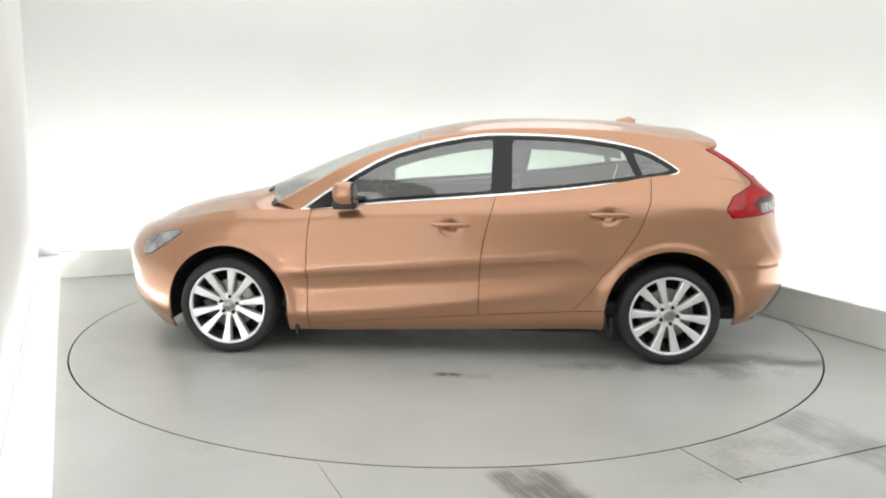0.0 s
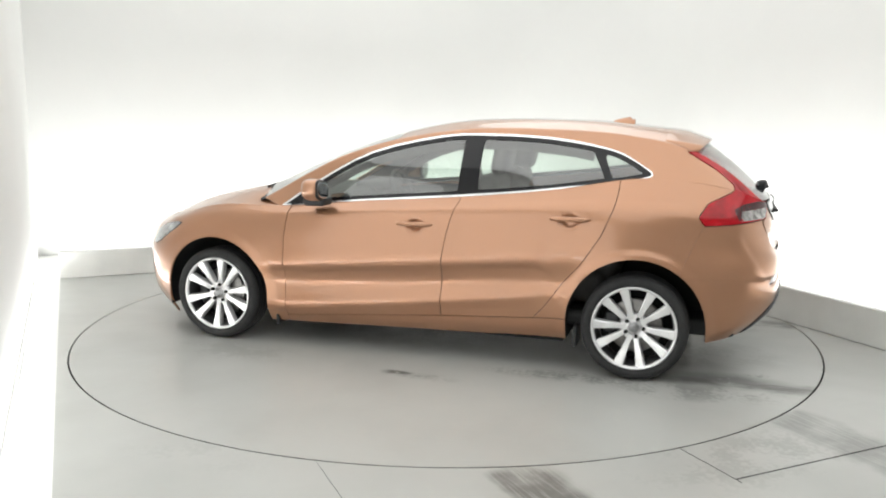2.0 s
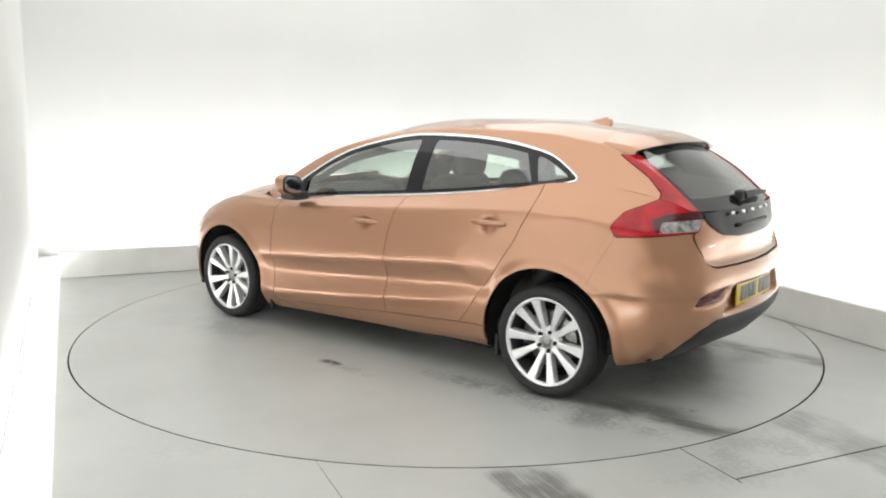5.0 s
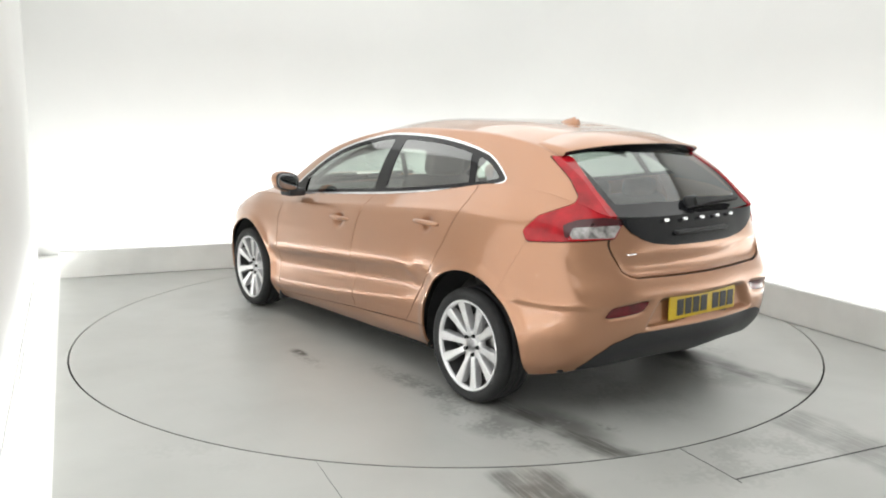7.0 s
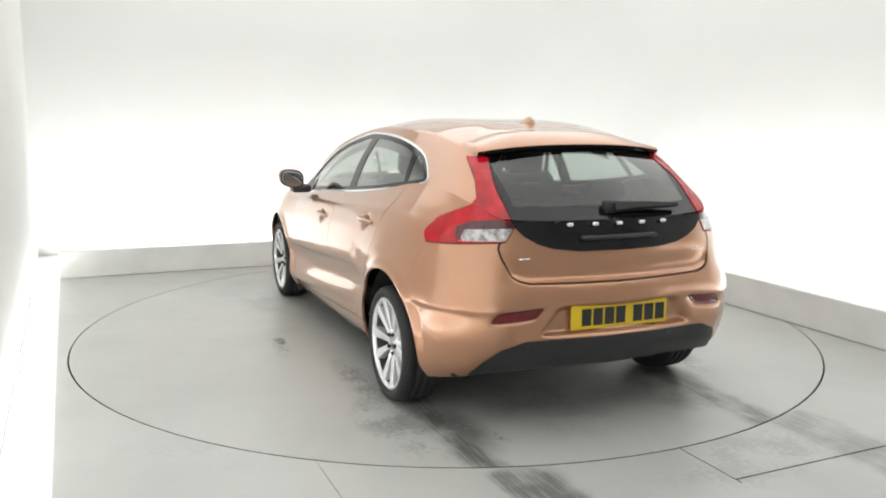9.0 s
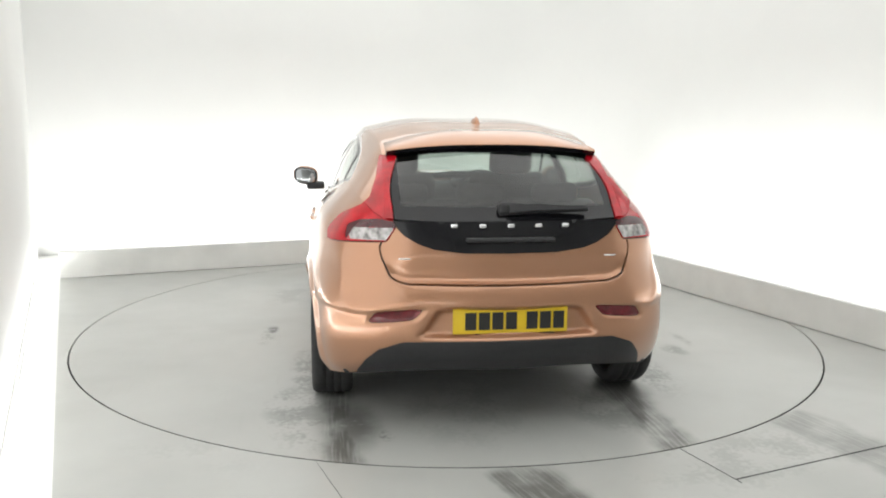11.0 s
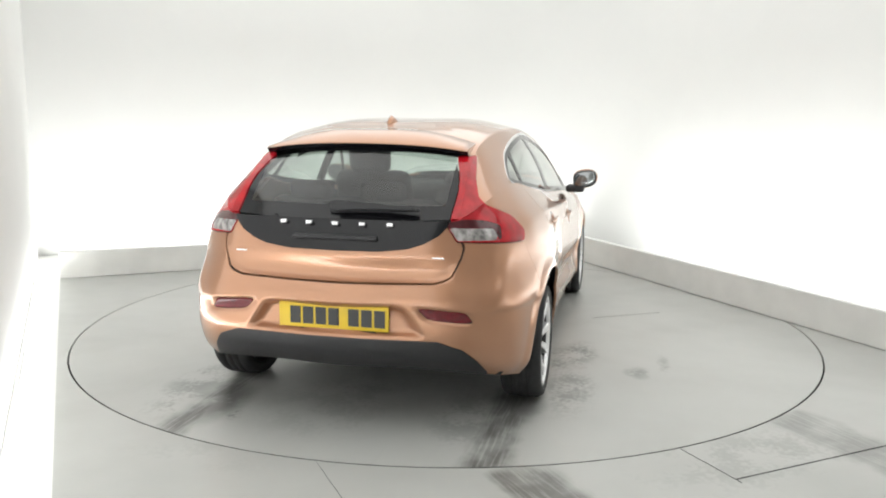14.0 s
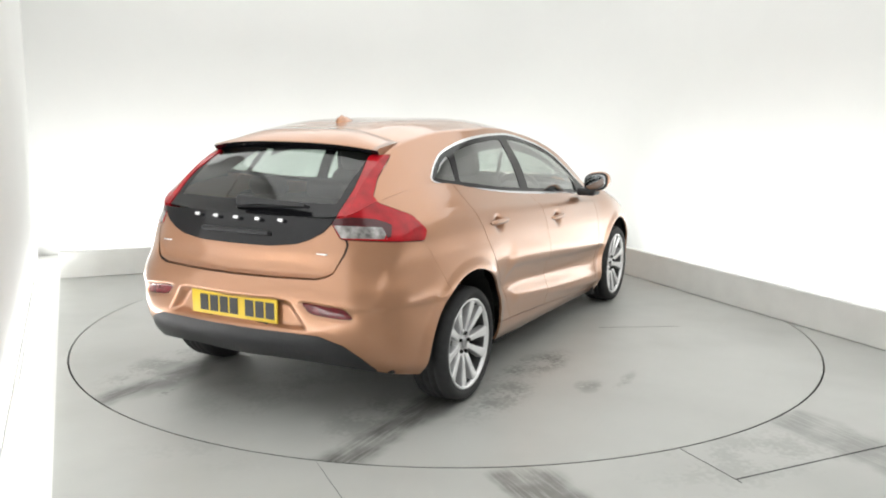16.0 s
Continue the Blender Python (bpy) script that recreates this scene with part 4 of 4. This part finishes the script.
def build_spoiler(car):
    """Roof spoiler at the head of the tailgate, with a black underside."""
    n = 28
    rows = []
    for i in range(n + 1):
        y = -.515 + 1.03 * i / n
        e = abs(y) / .515
        xe = -1.675 + .055 * e ** 2.2
        ze = 1.316 - .034 * e ** 2.5
        za = [ROOF_Z(x, y) for x in (-1.40, -1.43, -1.52)]
        zm = max(za[2] + .008, (za[1] + ze) / 2)
        rows.append([(-1.40, y, za[0] - .008), (-1.43, y, za[1] + .003), (-1.53, y, zm + .003), (xe + .012, y, ze + .004), (xe, y, ze - .006), (xe + .012, y, ze - .022), (-1.56, y, ze - .038), (-1.50, y, ze - .05)])
    vs = [p for r in rows for p in r]
    m = len(rows[0])

    def faces(k0, k1):
        return [(i * m + k, i * m + k + 1, (i + 1) * m + k + 1, (i + 1) * m + k) for i in range(n) for k in range(k0, k1)]
    sp = part("roof_spoiler", (vs, faces(0, 4) + [tuple(range(m)), tuple(n * m + k for k in range(m))]), PAINT, car, "copper roof spoiler")
    part("spoiler_underside", (vs, faces(4, m - 1)), GLOSS_BLACK, sp, "black underside of the spoiler")


def strip(name, pts, w, h, mat, parent, label=""):
    """A small block swept along points; w across, h thick."""
    bm = bmesh.new()
    rows = []
    for i, p in enumerate(pts):
        p = Vector(p)
        d = (Vector(pts[min(i + 1, len(pts) - 1)]) - Vector(pts[max(i - 1, 0)])).normalized()
        side = d.cross(Vector((-1, 0, .4)).normalized()).normalized()
        up = side.cross(d)
        k = w[i] if hasattr(w, "__len__") else w
        rows.append([bm.verts.new(p + side * a * k + up * b * h) for a, b in ((-1, -1), (1, -1), (1, 1), (-1, 1))])
    for p, q in zip(rows, rows[1:]):
        for k in range(4):
            bm.faces.new((p[k], p[(k + 1) % 4], q[(k + 1) % 4], q[k]))
    bm.faces.new(rows[0])
    bm.faces.new(rows[-1])
    bmesh.ops.recalc_face_normals(bm, faces=bm.faces)
    return part(name, bm, mat, parent, label, smooth=False)


def build_details(car, tg, bump):
    for s in (1, -1):
        build_mirror(car, s)
    build_spoiler(car)
    # plate with bars for its characters
    plate = part("number_plate", rounded_box(-2.084, -2.076, -.26, .26, .508, .619, .003), YELLOW, car, "yellow rear number plate with dark characters")
    y = .205
    for i in range(7):
        w = .05
        if i == 4:
            y -= .033
        part("character", box_bm(-2.0862, -2.0835, y - w, y, .525, .602, .0), INK, plate, smooth=False)
        y -= w + .011
    part("plate_holder", rounded_box(-2.082, -2.05, -.20, .16, .488, .506, .003), BLACK, bump, "dark strip below the number plate")
    part("plate_sticker", box_bm(-2.0835, -2.081, -.085, .085, .491, .503), CHROME, bump, "pale strip below the number plate", smooth=False)
    # bright emblem shapes, in a row
    for i in range(5):
        y = .25 - .1255 * i
        x = -2.041 - .014 * (1 - (y / .25) ** 2)
        part("emblem", rounded_box(x + .002, x + .014, y - .015, y + .015, .967, .983, .004), CHROME, tg, "small bright emblem block")
    part("tailgate_badge", rounded_box(-2.022, -1.99, .44, .495, .829, .836, .002), CHROME, tg, "small bright badge")
    part("tailgate_badge", rounded_box(-2.022, -1.99, -.495, -.44, .832, .839, .002), CHROME, tg, "small bright badge")
    part("grip", rounded_box(-2.067, -2.02, -.20, .20, .905, .925, .008), BLACK, tg, "dark tailgate grip recess")
    # rear wiper
    wiper = part("rear_wiper", rounded_box(-2.002, -1.955, -.045, .045, 1.018, 1.072, .016), BLACK, car, "black rear wiper")
    strip("wiper_arm", [(-2.005, .0, 1.045), (-2.003, -.12, 1.05), (-1.992, -.36, 1.042)], [.020, .014, .006], .008, BLACK, wiper)
    strip("wiper_blade", [(-1.985, .04, 1.02), (-1.983, -.15, 1.03), (-1.975, -.37, 1.035)], [.008, .008, .006], .010, BLACK, wiper)
    # fin on the roof
    bm = bmesh.new()
    rows = []
    for t in np.linspace(0, 1, 9):
        x = -1.07 - .135 * t
        h = .006 + .042 * t ** .8 * (1 if t < .85 else .55)
        w = .022 * math.sin(math.pi * (.12 + .76 * t)) + .006
        z0 = ROOF_Z(x, 0)
        rows.append([bm.verts.new((x, -w, z0 - .006)), bm.verts.new((x, -w * .55, z0 + h * .6)), bm.verts.new((x, 0, z0 + h)), bm.verts.new((x, w * .55, z0 + h * .6)), bm.verts.new((x, w, z0 - .006))])
    for p, q in zip(rows, rows[1:]):
        for k in range(4):
            bm.faces.new((p[k], p[k + 1], q[k + 1], q[k]))
    bm.faces.new(rows[0])
    bm.faces.new(rows[-1])
    bmesh.ops.recalc_face_normals(bm, faces=bm.faces)
    part("roof_antenna", bm, PAINT, car, "small copper shark-fin antenna")
    # cowl and front wipers
    cowl = [(1.02 + .215 * (1 - (y / .72) ** 2), y, .962 - .05 * (y / .72) ** 2) for y in np.linspace(-.72, .72, 15)]
    bm = bmesh.new()
    rows = [[bm.verts.new((x + .06, y, z - .02)), bm.verts.new((x + .01, y, z + .006)), bm.verts.new((x - .04, y, z + .012)), bm.verts.new((x - .05, y, z - .03))] for x, y, z in cowl]
    for p, q in zip(rows, rows[1:]):
        for k in range(4):
            bm.faces.new((p[k], p[(k + 1) % 4], q[(k + 1) % 4], q[k]))
    bmesh.ops.recalc_face_normals(bm, faces=bm.faces)
    part("cowl", bm, BLACK, car, "black plastic cowl below the windscreen")
    for y0 in (.52, -.02):
        strip("front_wiper", [(1.14, y0 - .04, .962), (1.16, y0 - .22, .975), (1.17, y0 - .50, .978)], .012, .012, BLACK, car, "black windscreen wiper")
    # underbody
    part("silencer", rounded_box(-1.84, -1.66, -.50, .05, .30, .38, .035), WELL, car, "dark exhaust silencer under the tail")
    part("underbody", rounded_box(-1.7, 2.0, -.52, .52, .235, .30, .03), WELL, car, "dark underbody")
    part("underbody_side", rounded_box(-.93, .92, -.80, .80, .185, .24, .02), WELL, car, "dark underbody between the wheels")
    for s in (1, -1):
        for x, z in ((.905, .14), (-.99, .17)):
            part("mud_flap", rounded_box(x - .012, x + .012, min(s * .68, s * .83), max(s * .68, s * .83), z, z + .12, .008), BLACK, car, "small black mud deflector")


def build_interior(car):
    part("cabin_floor", rounded_box(-1.85, 1.2, -.74, .74, .27, .36, .03), TRIM, car, "dark cabin floor")
    part("dashboard", rounded_box(.62, 1.12, -.72, .72, .62, .93, .07), TRIM, car, "dark dashboard")
    part("instrument_hood", rounded_box(.58, .80, -.56, -.16, .90, .965, .03), TRIM, car)
    # steering wheel (right-hand drive)
    bm = bmesh.new()
    for i in range(28):
        a = 2 * math.pi * i / 28
        ring = []
        for k in range(8):
            b = 2 * math.pi * k / 8
            r = .185 + .016 * math.cos(b)
            ring.append(bm.verts.new((.016 * math.sin(b), r * math.cos(a), r * math.sin(a))))
    vs = list(bm.verts)
    for i in range(28):
        for k in range(8):
            bm.faces.new((vs[i * 8 + k], vs[i * 8 + (k + 1) % 8], vs[((i + 1) % 28) * 8 + (k + 1) % 8], vs[((i + 1) % 28) * 8 + k]))
    bmesh.ops.recalc_face_normals(bm, faces=bm.faces)
    bm.transform(Matrix.Translation((.48, -.36, .86)) @ pose(0, 0, 0, 0, 24, 0))
    sw = part("steering_wheel", bm, TRIM, car, "dark leather steering wheel")
    part("wheel_boss", rounded_box(.46, .53, -.43, -.29, .80, .90, .03), TRIM, sw)
    for k, y in enumerate((.36, -.36)):
        seat = part("front_seat", rounded_box(-.20, .32, y - .25, y + .25, .36, .58, .07), SEAT, car, "dark leather front seat")
        bm = rounded_box(-.06, .08, y - .25, y + .25, 0, .60, .065, 4)
        bm.transform(Matrix.Translation((-.20, 0, .52)) @ Matrix.Rotation(radians(-20), 4, "Y"))
        part("seat_back", bm, SEAT, seat)
        bm = rounded_box(-.05, .05, y - .135, y + .135, 0, .20, .045, 4)
        bm.transform(Matrix.Translation((-.425, 0, 1.085)) @ Matrix.Rotation(radians(-12), 4, "Y"))
        part("headrest", bm, SEAT, seat)
    bench = part("rear_bench", rounded_box(-1.15, -.62, -.66, .66, .38, .60, .07), SEAT, car, "dark leather rear bench")
    bm = rounded_box(-.06, .08, -.65, .65, 0, .52, .06, 4)
    bm.transform(Matrix.Translation((-1.12, 0, .52)) @ Matrix.Rotation(radians(-22), 4, "Y"))
    part("bench_back", bm, SEAT, bench)
    for y in (.40, 0, -.40):
        bm = rounded_box(-.045, .045, y - .125, y + .125, 0, .10, .04, 4)
        bm.transform(Matrix.Translation((-1.31, 0, 1.00)) @ Matrix.Rotation(radians(-10), 4, "Y"))
        part("headrest", bm, SEAT, bench)
    part("parcel_shelf", rounded_box(-1.82, -1.36, -.62, .62, .93, .955, .012), TRIM, car, "dark parcel shelf")
    # headliner just below the roof
    g = hermite(np.array([np.array(LINE_TOP_MID[2:6]) * (1, 1.55, 1), LINE_TOP_MID[2:6], LINE_TOP[2:6]]), 4)
    rows = np.concatenate([g, g[::-1][1:] * MIRROR])
    v, f = grid_sheet(rows)
    v = v - np.array([0, 0, .065])
    part("headliner", (v, f), LINER, car, "pale headliner")
    part("inner_mirror", rounded_box(.28, .31, -.11, .11, 1.225, 1.285, .012), BLACK, car, "dark inner mirror")
    for s in (1, -1):
        # upper seat belts, pale
        bm = bmesh.new()
        pts = [(-.33, s * .60, 1.22), (-.36, s * .56, .95), (-.30, s * .50, .62)]
        rows = [[bm.verts.new((x - .024, y, z)), bm.verts.new((x + .024, y, z)), bm.verts.new((x + .024, y - s * .003, z)), bm.verts.new((x - .024, y - s * .003, z))] for x, y, z in pts]
        for p, q in zip(rows, rows[1:]):
            for k in range(4):
                bm.faces.new((p[k], p[(k + 1) % 4], q[(k + 1) % 4], q[k]))
        part("seat_belt", bm, TRIM, car, smooth=False)


# ---------------- the car ----------------
OFF = Vector((0, 0.030, 0))
# from the outline's own axes to the car's: the axles' middle moves, the length and width shrink
SETTLE = Matrix.Translation((-.0494, 0, -.0245)) @ Matrix.Diagonal((.981, .985, 1.002, 1))


def heading(t):
    return 176.3268 - 6.874276 * t - 0.023652 * t ** 2 + 0.000576 * t ** 3


car = tagged(new("car"), "copper metallic five-door hatchback parked on the turntable", "car")
tailgate, bumper = build_body(car)
build_wheels(car)
build_details(car, tailgate, bumper)
build_interior(car)
for ob in car.children_recursive:
    if ob.type == "MESH" and ob.parent.name.split(".")[0] != "wheel":
        ob.data.transform(SETTLE)


def motions():
    times = [0.5 * i for i in range(33)]
    walk(car, [(t, pose(0, 0, 0, 0, 0, heading(t)) @ Matrix.Translation(OFF)) for t in times])
    walk(turntable, [(t, pose(0, 0, 0, 0, 0, heading(t))) for t in times])


motions()
